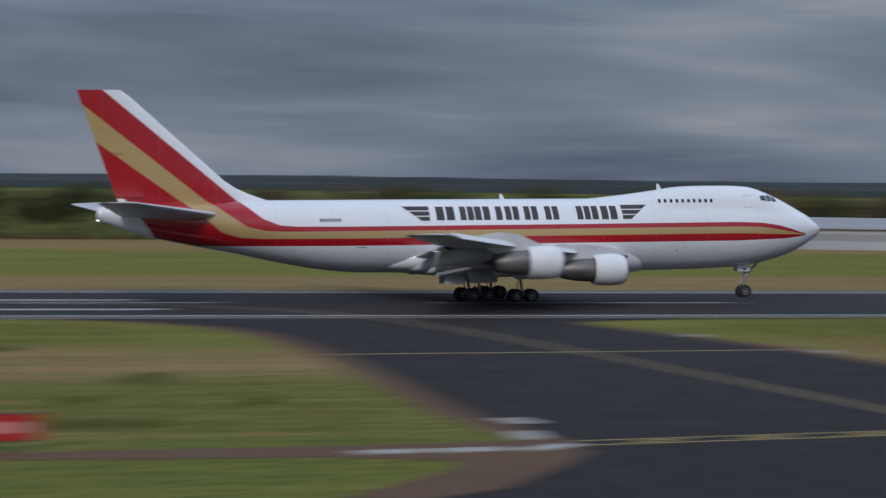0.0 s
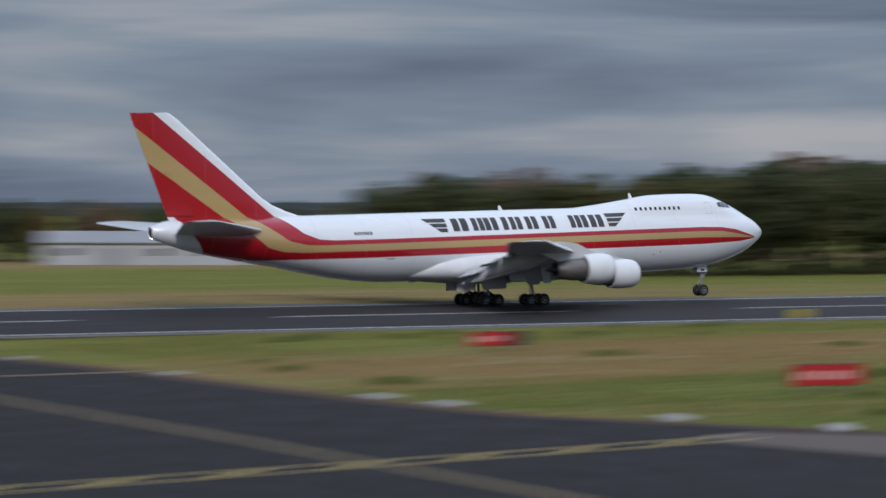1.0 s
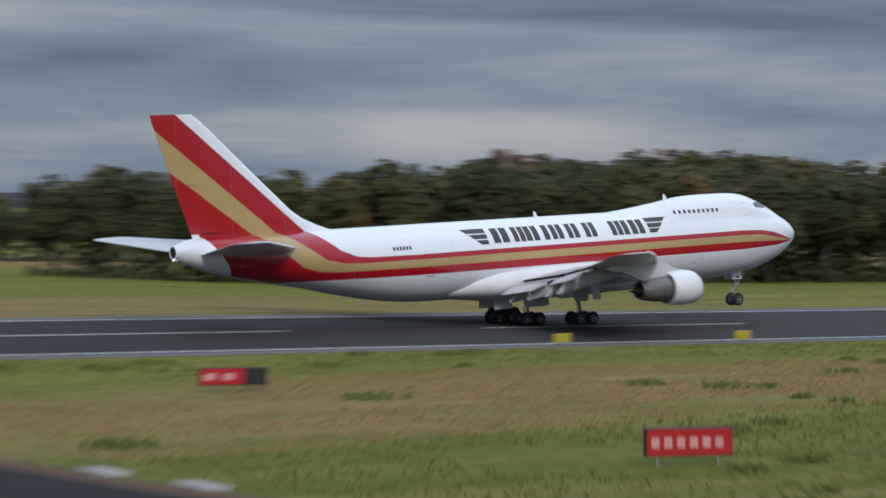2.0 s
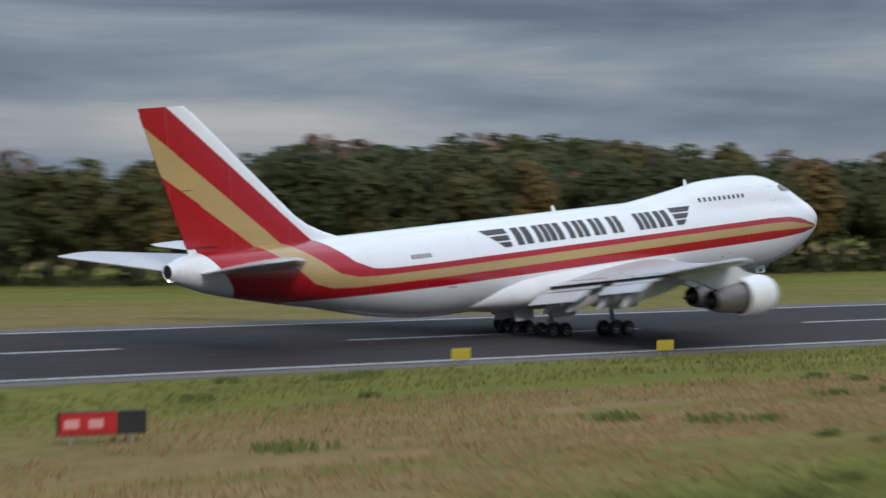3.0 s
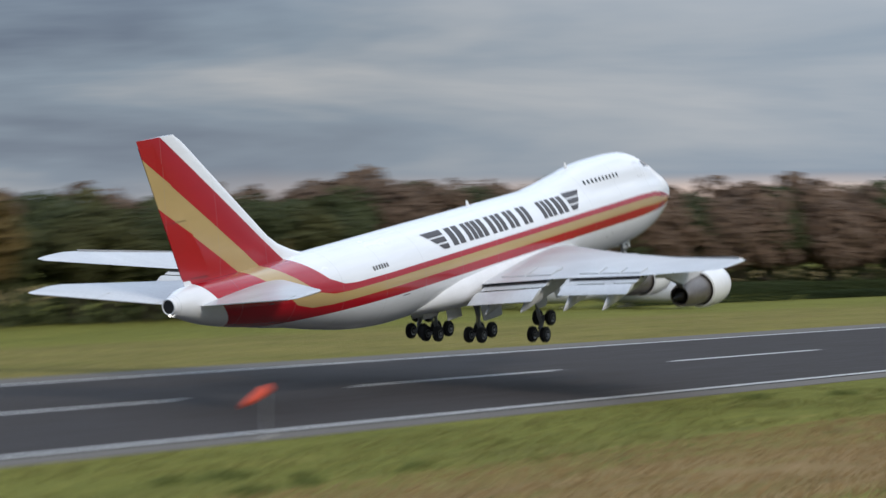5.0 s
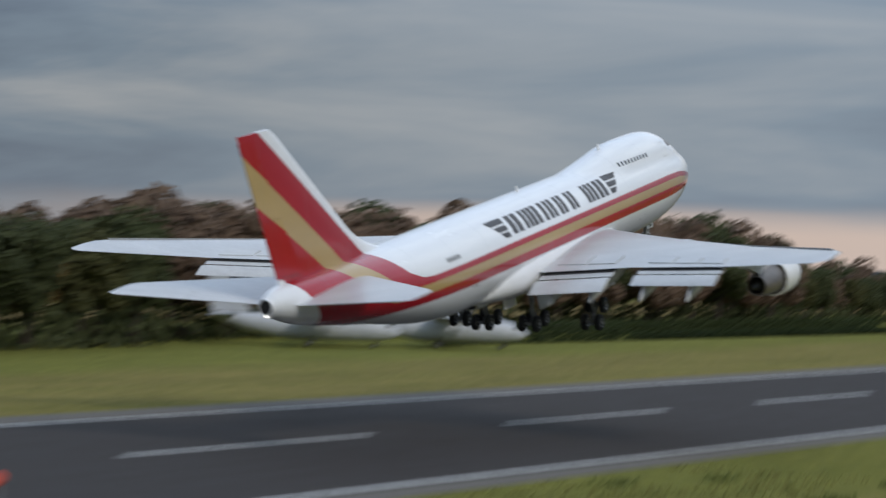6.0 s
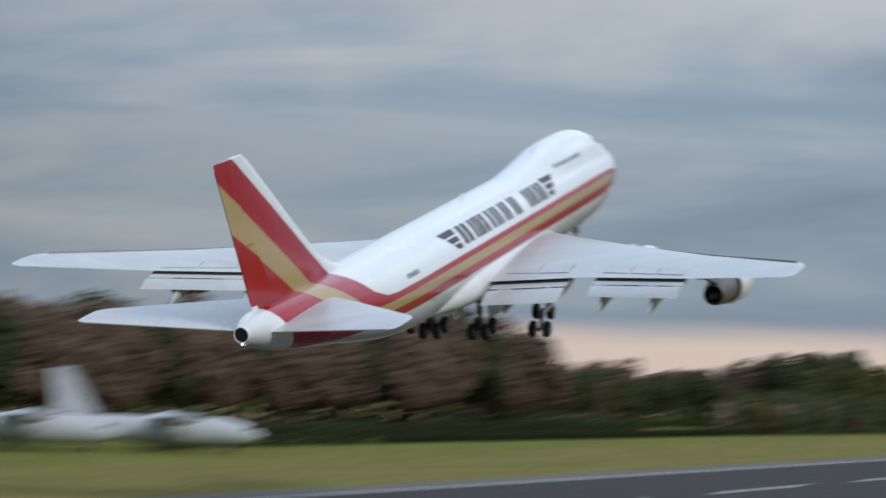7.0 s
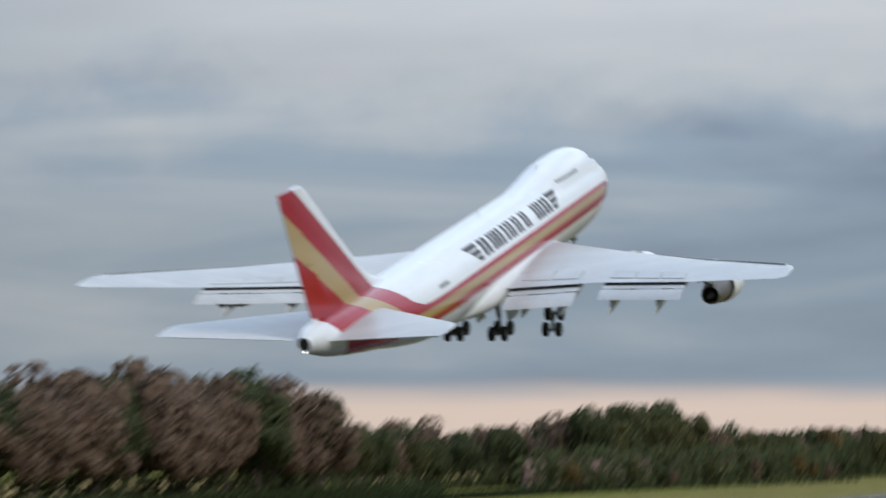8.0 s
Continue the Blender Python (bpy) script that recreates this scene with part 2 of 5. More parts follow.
def livery_material():
    """White airliner paint with the red and gold cheat line that sweeps up the fin; edges are given as height over length."""
    m = Mat("livery_paint", 0.24, coat=0.6)
    x, y, z = m.xyz()
    along = m.math("MULTIPLY_ADD", x, 1 / 72.0, (72.0 - 29.8) / 72.0)  # 0 at 72 m aft of the nose, 1 at the nose

    def edge(*pts):
        return m.math("MULTIPLY", m.ramp(along, *[((72 + px) / 72.0, pz / 20.0) for px, pz in pts]), 20.0)

    e1 = edge((-72, 22.7), (-68.0, 19.36), (-56.1, 9.5), (-54.0, 7.75), (-52.5, 7.15), (-51, 7.03), (-46.5, 7.0), (-25, 7.1), (-9, 7.2), (-6.5, 7.12), (-4.6, 6.85), (-1.7, 6.05))
    e2 = edge((-72, 20.1), (-69.7, 17.96), (-58.8, 9.4), (-55.5, 7.05), (-53.8, 6.66), (-52, 6.58), (-46, 6.58), (-9, 6.78), (-6.5, 6.72), (-4.6, 6.45), (-1.7, 6.0))
    e3 = edge((-72, 17.2), (-68.2, 14.4), (-61.15, 9.4), (-57.6, 6.5), (-56, 6.05), (-54, 5.93), (-46, 5.92), (-25, 6.05), (-9, 6.15), (-5, 6.05), (-1.7, 5.95))
    e4 = edge((-72, 5.6), (-66, 5.5), (-60, 5.3), (-46, 5.25), (-25, 5.37), (-9, 5.46), (-4, 5.62), (-1.7, 5.88))

    def under(e):
        return m.step(m.math("SUBTRACT", e, z), 0.0, 0.03)

    dirt = m.noise(0.35, 5, 0.65, stretch=(0.25, 1, 1))
    fine = m.noise(2.6, 4, 0.6, stretch=(0.12, 1, 1))
    white = m.mix(0.5, m.ramp(dirt, (0.3, (0.74, 0.76, 0.78)), (0.7, WHITE)), m.ramp(fine, (0.3, (0.72, 0.74, 0.76)), (0.6, WHITE)))
    red = m.ramp(dirt, (0.3, tuple(v * 0.85 for v in RED)), (0.7, RED))
    gold = m.ramp(dirt, (0.3, tuple(v * 0.86 for v in GOLD)), (0.7, GOLD))
    c = m.mix(under(e1), white, red)
    c = m.mix(under(e2), c, gold)
    c = m.mix(under(e3), c, red)
    c = m.mix(under(e4), c, white)
    nose_white = m.step(x, 28.05, 28.12)
    c = m.mix(nose_white, c, white)
    # the tail cone stays white behind a slanted edge
    slant = m.math("MULTIPLY_ADD", m.math("SUBTRACT", z, 6.39), -0.75, -63.7 + 29.8)
    aft = m.math("MULTIPLY", m.step(m.math("SUBTRACT", slant, x), 0.0, 0.04), m.step(m.math("SUBTRACT", 9.62, z), 0.0, 0.03))
    c = m.mix(aft, c, white)
    # skin joints: faint dark lines every few metres round the barrel
    ring = m.math("ABSOLUTE", m.math("SUBTRACT", m.math("FRACT", m.math("MULTIPLY", x, 1 / 5.1)), 0.5))
    joint = m.math("MULTIPLY", m.step(m.math("SUBTRACT", 0.006, ring), 0.0, 0.004), 0.25)
    c = m.mix(joint, c, (0.25, 0.26, 0.28))
    # grey lengthwise streaks below 3.6 m, along the belly
    belly = m.math("MULTIPLY", m.step(m.math("SUBTRACT", 3.6, z), 0.0, 1.0), m.ramp(fine, (0.4, 0.0), (0.75, 0.45)))
    c = m.mix(belly, c, (0.42, 0.41, 0.40))
    m.color(c)
    m.link(m.ramp(dirt, (0.3, 0.17), (0.7, 0.28)), m.b.inputs["Roughness"])
    return m.m


def ground_material():
    """Airfield grass: mown green, dry straw-coloured strips along the runway, tufts."""
    m = Mat("airfield_grass", 0.95, spec=0.05)
    x, y, z = m.xyz()
    wave = m.noise(0.02, 5, 0.6, stretch=(0.35, 1, 1))
    patch = m.noise(0.11, 6, 0.62, stretch=(0.4, 1.0, 1))
    tuft = m.noise(0.9, 5, 0.7, stretch=(0.6, 1, 1))
    blade = m.noise(6.0, 3, 0.7)
    streak = m.noise(0.22, 5, 0.65, stretch=(0.12, 1.0, 1))
    green = m.mix(0.5, m.ramp(patch, (0.3, (0.135, 0.15, 0.032)), (0.7, (0.285, 0.28, 0.062))),
                  m.ramp(tuft, (0.3, (0.085, 0.10, 0.022)), (0.72, (0.37, 0.345, 0.088))))
    lush = m.ramp(tuft, (0.3, (0.065, 0.09, 0.02)), (0.7, (0.24, 0.26, 0.055)))
    straw = m.mix(0.5, m.ramp(patch, (0.3, (0.30, 0.19, 0.088)), (0.7, (0.45, 0.295, 0.15))),
                  m.ramp(tuft, (0.3, (0.19, 0.118, 0.052)), (0.7, (0.48, 0.32, 0.16))))
    wy = m.math("MULTIPLY_ADD", m.math("SUBTRACT", patch, 0.5), 14.0, m.math("MULTIPLY_ADD", m.math("SUBTRACT", wave, 0.5), 18.0, y))
    # past the taxiway the dry strip comes nearer to the runway
    near = m.math("MULTIPLY_ADD", m.step(x, 85.0, 150.0), -14.0, wy)

    def strip(v, a, b, soft):
        return m.math("MULTIPLY", m.step(v, a - soft, a + soft), m.math("SUBTRACT", 1.0, m.step(v, b - soft, b + soft)))

    dry = m.math("MULTIPLY", strip(near, -88, -60, 8), m.ramp(streak, (0.36, 0.2), (0.54, 1.0)))
    dry = m.math("MAXIMUM", dry, m.math("MULTIPLY", m.math("MULTIPLY", strip(wy, 20, 66, 7), m.math("SUBTRACT", 1.0, m.math("MULTIPLY", m.step(x, 150.0, 240.0), 0.6))), m.ramp(streak, (0.32, 0.35), (0.55, 0.95))))
    dry = m.math("MAXIMUM", dry, m.math("MULTIPLY", strip(wy, -132, -96, 5), m.ramp(streak, (0.48, 0.0), (0.62, 0.6))))
    dry = m.math("MAXIMUM", dry, m.math("MULTIPLY", strip(wy, 165, 245, 12), 0.75))
    dry = m.math("MAXIMUM", m.math("MULTIPLY", dry, m.ramp(tuft, (0.25, 0.65), (0.6, 1.0))), m.ramp(patch, (0.62, 0.0), (0.8, 0.4)))
    c = m.mix(m.math("MULTIPLY", strip(wy, -160, -84, 6), m.ramp(streak, (0.42, 0.9), (0.62, 0.2))), green, lush)
    c = m.mix(dry, c, straw)
    c = m.mix(m.ramp(blade, (0.35, 0.35), (0.6, 0.0)), c, (0.045, 0.05, 0.018))
    dark = m.ramp(m.noise(0.35, 4, 0.7, stretch=(0.25, 1, 1)), (0.58, 0.0), (0.72, 0.55))
    c = m.mix(dark, c, (0.05, 0.058, 0.02))
    m.color(c)
    m.bump(m.math("ADD", tuft, blade), 0.9, 0.25)
    return m.m


def asphalt_material(name, base, streak, pale=None):
    m = Mat(name, 0.9, spec=0.1)
    big = m.noise(0.06, 5, 0.6, stretch=streak)
    mid = m.noise(0.8, 5, 0.6, stretch=streak)
    grit = m.noise(22, 3, 0.7)
    a = m.ramp(big, (0.3, tuple(v * 0.72 for v in base)), (0.7, tuple(v * 1.3 for v in base)))
    b = m.ramp(mid, (0.3, tuple(v * 0.7 for v in base)), (0.7, tuple(v * 1.35 for v in base)))
    c = m.mix(0.5, a, b)
    c = m.mix(0.4, c, m.ramp(grit, (0.3, tuple(v * 0.5 for v in base)), (0.7, tuple(v * 1.6 for v in base))))
    if pale:
        # a streaky paler tone comes in between x = 120 and 235 m
        pale_part = m.math("MULTIPLY", m.step(m.xyz()[0], 120.0, 235.0), m.ramp(mid, (0.35, 0.35), (0.6, 0.95)))
        c = m.mix(pale_part, c, pale)
    m.color(c)
    m.link(m.ramp(mid, (0.3, 0.7), (0.7, 0.95)), m.b.inputs["Roughness"])
    m.bump(grit, 0.4, 0.01)
    return m.m


def leaf_material(name, lo, hi):
    m = Mat(name, 0.75, spec=0.2)
    rnd = m.node("ShaderNodeNewGeometry").outputs["Random Per Island"]
    obj = m.node("ShaderNodeObjectInfo").outputs["Random"]
    c = m.mix(m.math("MULTIPLY_ADD", rnd, 0.35, m.math("MULTIPLY", obj, 0.65)), lo, hi)
    c = m.mix(0.3, c, m.ramp(m.noise(0.5, 3), (0.3, lo), (0.7, hi)))
    m.color(c)
    # thin leaves let some light through
    glow = m.node("ShaderNodeBsdfTranslucent")
    m.link(c, glow.inputs["Color"])
    both = m.node("ShaderNodeMixShader")
    both.inputs[0].default_value = 0.4
    out = m.nt.nodes["Material Output"]
    m.link(m.b.outputs[0], both.inputs[1])
    m.link(glow.outputs[0], both.inputs[2])
    m.link(both.outputs[0], out.inputs["Surface"])
    return m.m


def worn_paint(name, c, under, amount=0.5):
    """Road paint, worn through in streaks."""
    m = Mat(name, 0.7)
    wear = m.math("MULTIPLY", m.ramp(m.noise(1.4, 6, 0.7), (0.45, 0.0), (0.7, 1.0)), amount)
    m.color(m.mix(wear, c, under))
    return m.m


MAT = dict(
    livery=livery_material(),
    grass=ground_material(),
    runway=asphalt_material("runway_asphalt", (0.033, 0.029, 0.028), (0.12, 1, 1), (0.050, 0.044, 0.041)),
    taxi=asphalt_material("taxiway_asphalt", (0.023, 0.020, 0.019), (1, 0.3, 1)),
    shoulder=asphalt_material("shoulder_concrete", (0.14, 0.128, 0.112), (0.2, 1, 1)),
    soil=asphalt_material("bare_soil", (0.115, 0.069, 0.040), (0.5, 1, 1)),
    concrete=asphalt_material("worn_concrete_shoulder", (0.135, 0.108, 0.09), (0.4, 1, 1)),
    slab=asphalt_material("concrete_slab_grey", (0.33, 0.32, 0.29), (1, 1, 1)),
    road_white=worn_paint("runway_white_paint", (0.52, 0.52, 0.50), (0.07, 0.07, 0.07), 0.8),
    road_yellow=worn_paint("taxi_yellow_paint", (0.46, 0.34, 0.09), (0.07, 0.065, 0.05), 0.55),
    road_yellow_dim=worn_paint("faded_yellow_paint", (0.36, 0.25, 0.10), (0.06, 0.058, 0.05), 0.7),
    wing=simple("wing_grey_paint", (0.52, 0.53, 0.54), 0.38, 0.0, 0.16, 0.5, 0.2, (1, 0.3, 1)),
    wing_white=simple("white_paint", (0.78, 0.79, 0.80), 0.35, 0.0, 0.06, 0.6, 0.3),
    dark_gap=simple("dark_gap", (0.03, 0.03, 0.032), 0.7),
    bare_metal=simple("bare_metal", (0.55, 0.55, 0.56), 0.3, 0.9, 0.15, 1.0),
    hot_metal=simple("heat_stained_metal", (0.22, 0.20, 0.185), 0.45, 0.7, 0.3, 1.4, 0.0, (0.4, 1, 1)),
    # black for sooty metal, and for shade painted inside ducts and outlets
    black=simple("plain_black", (0.012, 0.012, 0.013), 0.6),
    tyre=simple("tyre_rubber", (0.018, 0.018, 0.019), 0.8),
    rim=simple("wheel_rim_metal", (0.42, 0.42, 0.42), 0.4, 0.7),
    gear=simple("landing_gear_grey", (0.30, 0.31, 0.32), 0.45, 0.3),
    logo=simple("charcoal_lettering_paint", (0.045, 0.038, 0.036), 0.4),
    glass=simple("cockpit_glass", (0.03, 0.035, 0.04), 0.08, 0.0, 0.2),
    sign_red=simple("sign_red_face", (0.42, 0.015, 0.015), 0.45),
    sign_pale=simple("sign_pale_bars", (0.62, 0.30, 0.28), 0.5),
    sign_black=simple("sign_black_case", (0.02, 0.02, 0.02), 0.5),
    marker_yellow=simple("marker_yellow", (0.42, 0.33, 0.03), 0.5),
    sock=simple("windsock_red_fabric", (0.55, 0.07, 0.035), 0.8),
    bark=simple("bark", (0.07, 0.055, 0.042), 0.9),
    leaf_dark=leaf_material("foliage_dark_green", (0.062, 0.076, 0.037), (0.105, 0.116, 0.047)),
    leaf_green=leaf_material("foliage_olive", (0.084, 0.092, 0.039), (0.150, 0.142, 0.056)),
    leaf_brown=leaf_material("foliage_russet", (0.150, 0.109, 0.079), (0.266, 0.175, 0.118)),
    leaf_gold=leaf_material("foliage_autumn_gold", (0.139, 0.101, 0.039), (0.231, 0.161, 0.060)),
    hedge=leaf_material("hedge_dark_green", (0.027, 0.042, 0.019), (0.067, 0.085, 0.030)),
    cladding=simple("pale_cladding", (0.42, 0.43, 0.45), 0.6, 0.0, 0.15, 0.2),
    parked_grey=simple("weathered_grey_aircraft_paint", (0.46, 0.48, 0.51), 0.5, 0.0, 0.15, 0.4),
    roofing=simple("grey_roofing", (0.28, 0.28, 0.29), 0.6, 0.0, 0.15, 0.3),
    brick=simple("red_brick_wall", (0.21, 0.13, 0.10), 0.8, 0.0, 0.2, 0.8),
    roof_tile=simple("red_brown_roof_tiles", (0.15, 0.085, 0.065), 0.8, 0.0, 0.2, 0.9),
    tuft=leaf_material("grass_blades", (0.125, 0.144, 0.037), (0.425, 0.375, 0.138)),
    dry=leaf_material("dry_grass_blades", (0.260, 0.182, 0.081), (0.598, 0.416, 0.208)),
    weed=leaf_material("weed_leaves", (0.099, 0.124, 0.036), (0.231, 0.247, 0.075)),
    hill=simple("far_wooded_hill", (0.028, 0.036, 0.038), 0.95, 0.0, 0.35, 0.02),
)


def lamp_material():
    m = Mat("lit_lamp_glass", 0.3)
    m.color((0.9, 0.9, 0.85))
    m.b.inputs["Emission Color"].default_value = (1.0, 0.95, 0.85, 1)
    m.b.inputs["Emission Strength"].default_value = 6.0
    return m.m


MAT["lamp_white"] = lamp_material()


# ---- mesh helpers ----
def thing(name, label, category, group="", kind="", at=(0, 0, 0)):
    ob = new(name)
    ob.location = at
    ob.empty_display_size = 0.5
    return tagged(ob, label, category, group, kind)


def mesh_of(name, bm, *materials, smooth=True):
    me = bpy.data.meshes.new(name)
    bmesh.ops.recalc_face_normals(bm, faces=bm.faces[:])
    if smooth:
        for f in bm.faces:
            f.smooth = True
    bm.to_mesh(me)
    bm.free()
    for m in materials:
        me.materials.append(m)
    return me


def part(name, bm, material, parent=None, label="", smooth=True, sharp=35):
    """Links a bmesh as one mesh object under a thing or under a part."""
    mats = material if isinstance(material, (list, tuple)) else [material]
    me = mesh_of(name, bm, *mats, smooth=smooth)
    if smooth:
        me.set_sharp_from_angle(angle=radians(sharp))
    ob = new(name, me)
    ob.parent = parent
    return tagged(ob, label)


def setting(name, bm, material, label, category, smooth=False):
    ob = part(name, bm, material, None, label, smooth)
    return tagged(ob, label, category, "", "structure")


def loft(bm, rings, caps=True, mat=0):
    """Skins rings of equal length into a closed tube."""
    vs = [[bm.verts.new(p) for p in r] for r in rings]
    n = len(vs[0])
    for a, b in zip(vs, vs[1:]):
        for i in range(n):
            f = bm.faces.new((a[i], a[(i + 1) % n], b[(i + 1) % n], b[i]))
            f.material_index = mat
    if caps:
        for r in (vs[0], vs[-1]):
            f = bm.faces.new(r)
            f.material_index = mat
    return vs


def tube(bm, a, b, ra, rb=None, n=10, mat=0):
    a, b = Vector(a), Vector(b)
    rb = ra if rb is None else rb
    q = (b - a).to_track_quat("Z", "Y")
    ring = [Vector((math.cos(2 * math.pi * i / n), math.sin(2 * math.pi * i / n), 0)) for i in range(n)]
    loft(bm, [[a + q @ (v * ra) for v in ring], [b + q @ (v * rb) for v in ring]], mat=mat)


def turned(bm, profile, axis="x", n=28, at=(0, 0, 0), caps=True, mat=0):
    """A body of revolution: profile of (along, radius)."""
    rings = []
    for d, r in profile:
        ring = []
        for i in range(n):
            a = 2 * math.pi * i / n
            c, s = r * math.cos(a), r * math.sin(a)
            p = {"x": (d, c, s), "y": (c, d, s), "z": (c, s, d)}[axis]
            ring.append(Vector(p) + Vector(at))
        rings.append(ring)
    loft(bm, rings, caps, mat)


def box(bm, lo, hi, bevel=0.0, mat=0, m=None):
    made = bmesh.ops.create_cube(bm, size=1.0)["verts"]
    lo, hi = Vector(lo), Vector(hi)
    for v in made:
        v.co = Vector([lo[k] + (v.co[k] + 0.5) * (hi[k] - lo[k]) for k in range(3)])
        if m is not None:
            v.co = m @ v.co
    faces = list({f for v in made for f in v.link_faces})
    for f in faces:
        f.material_index = mat
    if bevel:
        bmesh.ops.bevel(bm, geom=list({e for f in faces for e in f.edges}), offset=bevel, segments=1, affect="EDGES")


def sheet(bm, outline, z, thick=0.0):
    """A flat plate with the given outline; thick goes downwards."""
    top = [bm.verts.new((x, y, z)) for x, y in outline]
    f = bm.faces.new(top)
    if thick:
        low = [bm.verts.new((x, y, z - thick)) for x, y in outline]
        bm.faces.new(low[::-1])
        n = len(top)
        for i in range(n):
            bm.faces.new((top[i], low[i], low[(i + 1) % n], top[(i + 1) % n]))
    return f


# ---- the airliner ----
# Its origin lies on the ground under the main gear, 29.8 m behind the nose; x runs forward, y to its left.
NOSE = 29.8
# metres behind the nose: belly, crown of the main lobe, half width, top of the upper deck
STATIONS = [(-0.42, 6.25, 6.35, 0.05, 6.3), (-0.2, 5.98, 6.75, 0.42, 6.7), (0.3, 5.6, 7.2, 0.95, 7.1), (1.2, 5.0, 7.85, 1.6, 7.8),
            (2.6, 4.25, 8.5, 2.2, 8.65), (4.8, 3.55, 9.1, 2.8, 9.75), (7, 3.1, 9.35, 3.1, 10.5), (10, 2.85, 9.45, 3.24, 10.62),
            (14, 2.73, 9.45, 3.25, 10.52), (17, 2.7, 9.45, 3.25, 10.1), (21, 2.7, 9.45, 3.25, 9.62), (25, 2.7, 9.45, 3.25, 9.3),
            (44, 2.75, 9.43, 3.25, 9.0), (48.5, 3.1, 9.42, 3.22, 9.0), (53, 3.9, 9.42, 3.02, 9.0), (57.5, 4.9, 9.41, 2.6, 9.0),
            (62, 5.72, 9.4, 2.02, 9.0), (65.3, 6.5, 9.36, 1.45, 9.0), (67.3, 7.2, 9.2, 0.98, 9.0), (68.3, 7.65, 8.85, 0.6, 8.5)]


def at_station(s):
    """Belly, crown, half width and deck top at s metres behind the nose, smoothly between the stations."""
    k = 0
    while k < len(STATIONS) - 2 and s > STATIONS[k + 1][0]:
        k += 1
    p0, p1, p2, p3 = (STATIONS[max(0, min(len(STATIONS) - 1, k + j))] for j in (-1, 0, 1, 2))
    t = min(1.0, max(0.0, (s - p1[0]) / (p2[0] - p1[0])))
    res = []
    for i in range(1, 5):
        h = p2[0] - p1[0]
        m1 = (p2[i] - p0[i]) / max(1e-6, p2[0] - p0[0]) * h
        m2 = (p3[i] - p1[i]) / max(1e-6, p3[0] - p1[0]) * h
        lim = 3 * (p2[i] - p1[i])
        m1 = max(min(m1, max(0, lim)), min(0, lim))
        m2 = max(min(m2, max(0, lim)), min(0, lim))
        res.append((1 + 2 * t) * (1 - t) ** 2 * p1[i] + t * (1 - t) ** 2 * m1 + t * t * (3 - 2 * t) * p2[i] + t * t * (t - 1) * m2)
    return res


def skin_radius(s, a):
    """Distance from the barrel's axis to its skin in the direction a (0 to the side, 90 degrees up), and the axis height."""
    zb, zt, hw, top = at_station(s)
    zc, hh = (zb + zt) / 2, (zt - zb) / 2
    c, sn = math.cos(a), math.sin(a)
    r = 1 / math.sqrt((c / hw) ** 2 + (sn / hh) ** 2)
    ru = min(2.35, hw * 0.8)
    cu = top - ru - zc
    disc = ru * ru - (cu * c) ** 2
    if disc > 0 and top > 6.8:
        r2 = cu * sn + math.sqrt(disc)
        if r2 > r:
            r = r2
    return r, zc


def skin_at(s, z, side=-1, proud=0.0):
    """The point of the fuselage skin at that length and height."""
    lo, hi = -math.pi / 2, math.pi / 2
    for _ in range(40):
        mid = (lo + hi) / 2
        r, zc = skin_radius(s, mid)
        if zc + r * math.sin(mid) < z:
            lo = mid
        else:
            hi = mid
    r, zc = skin_radius(s, lo)
    r += proud
    return Vector((NOSE - s, side * r * math.cos(lo), zc + r * math.sin(lo)))


def skin_patch(bm, corners, proud=0.02, n=4, side=-1, mat=0):
    """A thin raised patch on the skin with four corners (s, z), in order."""
    (a, b, c, d) = corners
    grid = []
    for i in range(n + 1):
        u = i / n
        row = []
        for j in range(n + 1):
            v = j / n
            s = (a[0] * (1 - u) + b[0] * u) * (1 - v) + (d[0] * (1 - u) + c[0] * u) * v
            z = (a[1] * (1 - u) + b[1] * u) * (1 - v) + (d[1] * (1 - u) + c[1] * u) * v
            row.append(bm.verts.new(skin_at(s, z, side, proud)))
        grid.append(row)
    for i in range(n):
        for j in range(n):
            bm.faces.new((grid[i][j], grid[i + 1][j], grid[i + 1][j + 1], grid[i][j + 1])).material_index = mat


def build_fuselage(jet):
    bm = bmesh.new()
    rings = []
    cuts = [-0.42, -0.36, -0.28, -0.2, -0.05, 0.1, 0.3, 0.6, 0.9, 1.2, 1.6, 2.1, 2.6]
    s = 3.2
    while s < 68.3:
        cuts.append(s)
        s += 0.7
    cuts.append(68.3)
    for s in cuts:
        ring = []
        for i in range(56):
            a = 2 * math.pi * i / 56
            fold = a if a <= math.pi / 2 else (math.pi - a if a <= 1.5 * math.pi else a - 2 * math.pi)
            r, zc = skin_radius(s, fold)
            ring.append((NOSE - s, r * math.cos(a), zc + r * math.sin(a)))
        rings.append(ring)
    loft(bm, rings)
    return part("fuselage", bm, MAT["livery"], jet, "white fuselage with a red and gold cheat line", sharp=50)


def aerofoil(chord, thick, n=14):
    """Points of a closed wing section: (distance behind the leading edge, height)."""
    pts = []
    for i in range(n + 1):
        t = 0.5 * (1 - math.cos(math.pi * i / n))
        h = 5 * thick * (0.2969 * math.sqrt(t) - 0.126 * t - 0.3516 * t * t + 0.2843 * t ** 3 - 0.1036 * t ** 4)
        pts.append((t * chord, h * chord * 1.1))
    low = [(c, -h * 0.85) for c, h in pts[1:-1]]
    return pts + low[::-1]


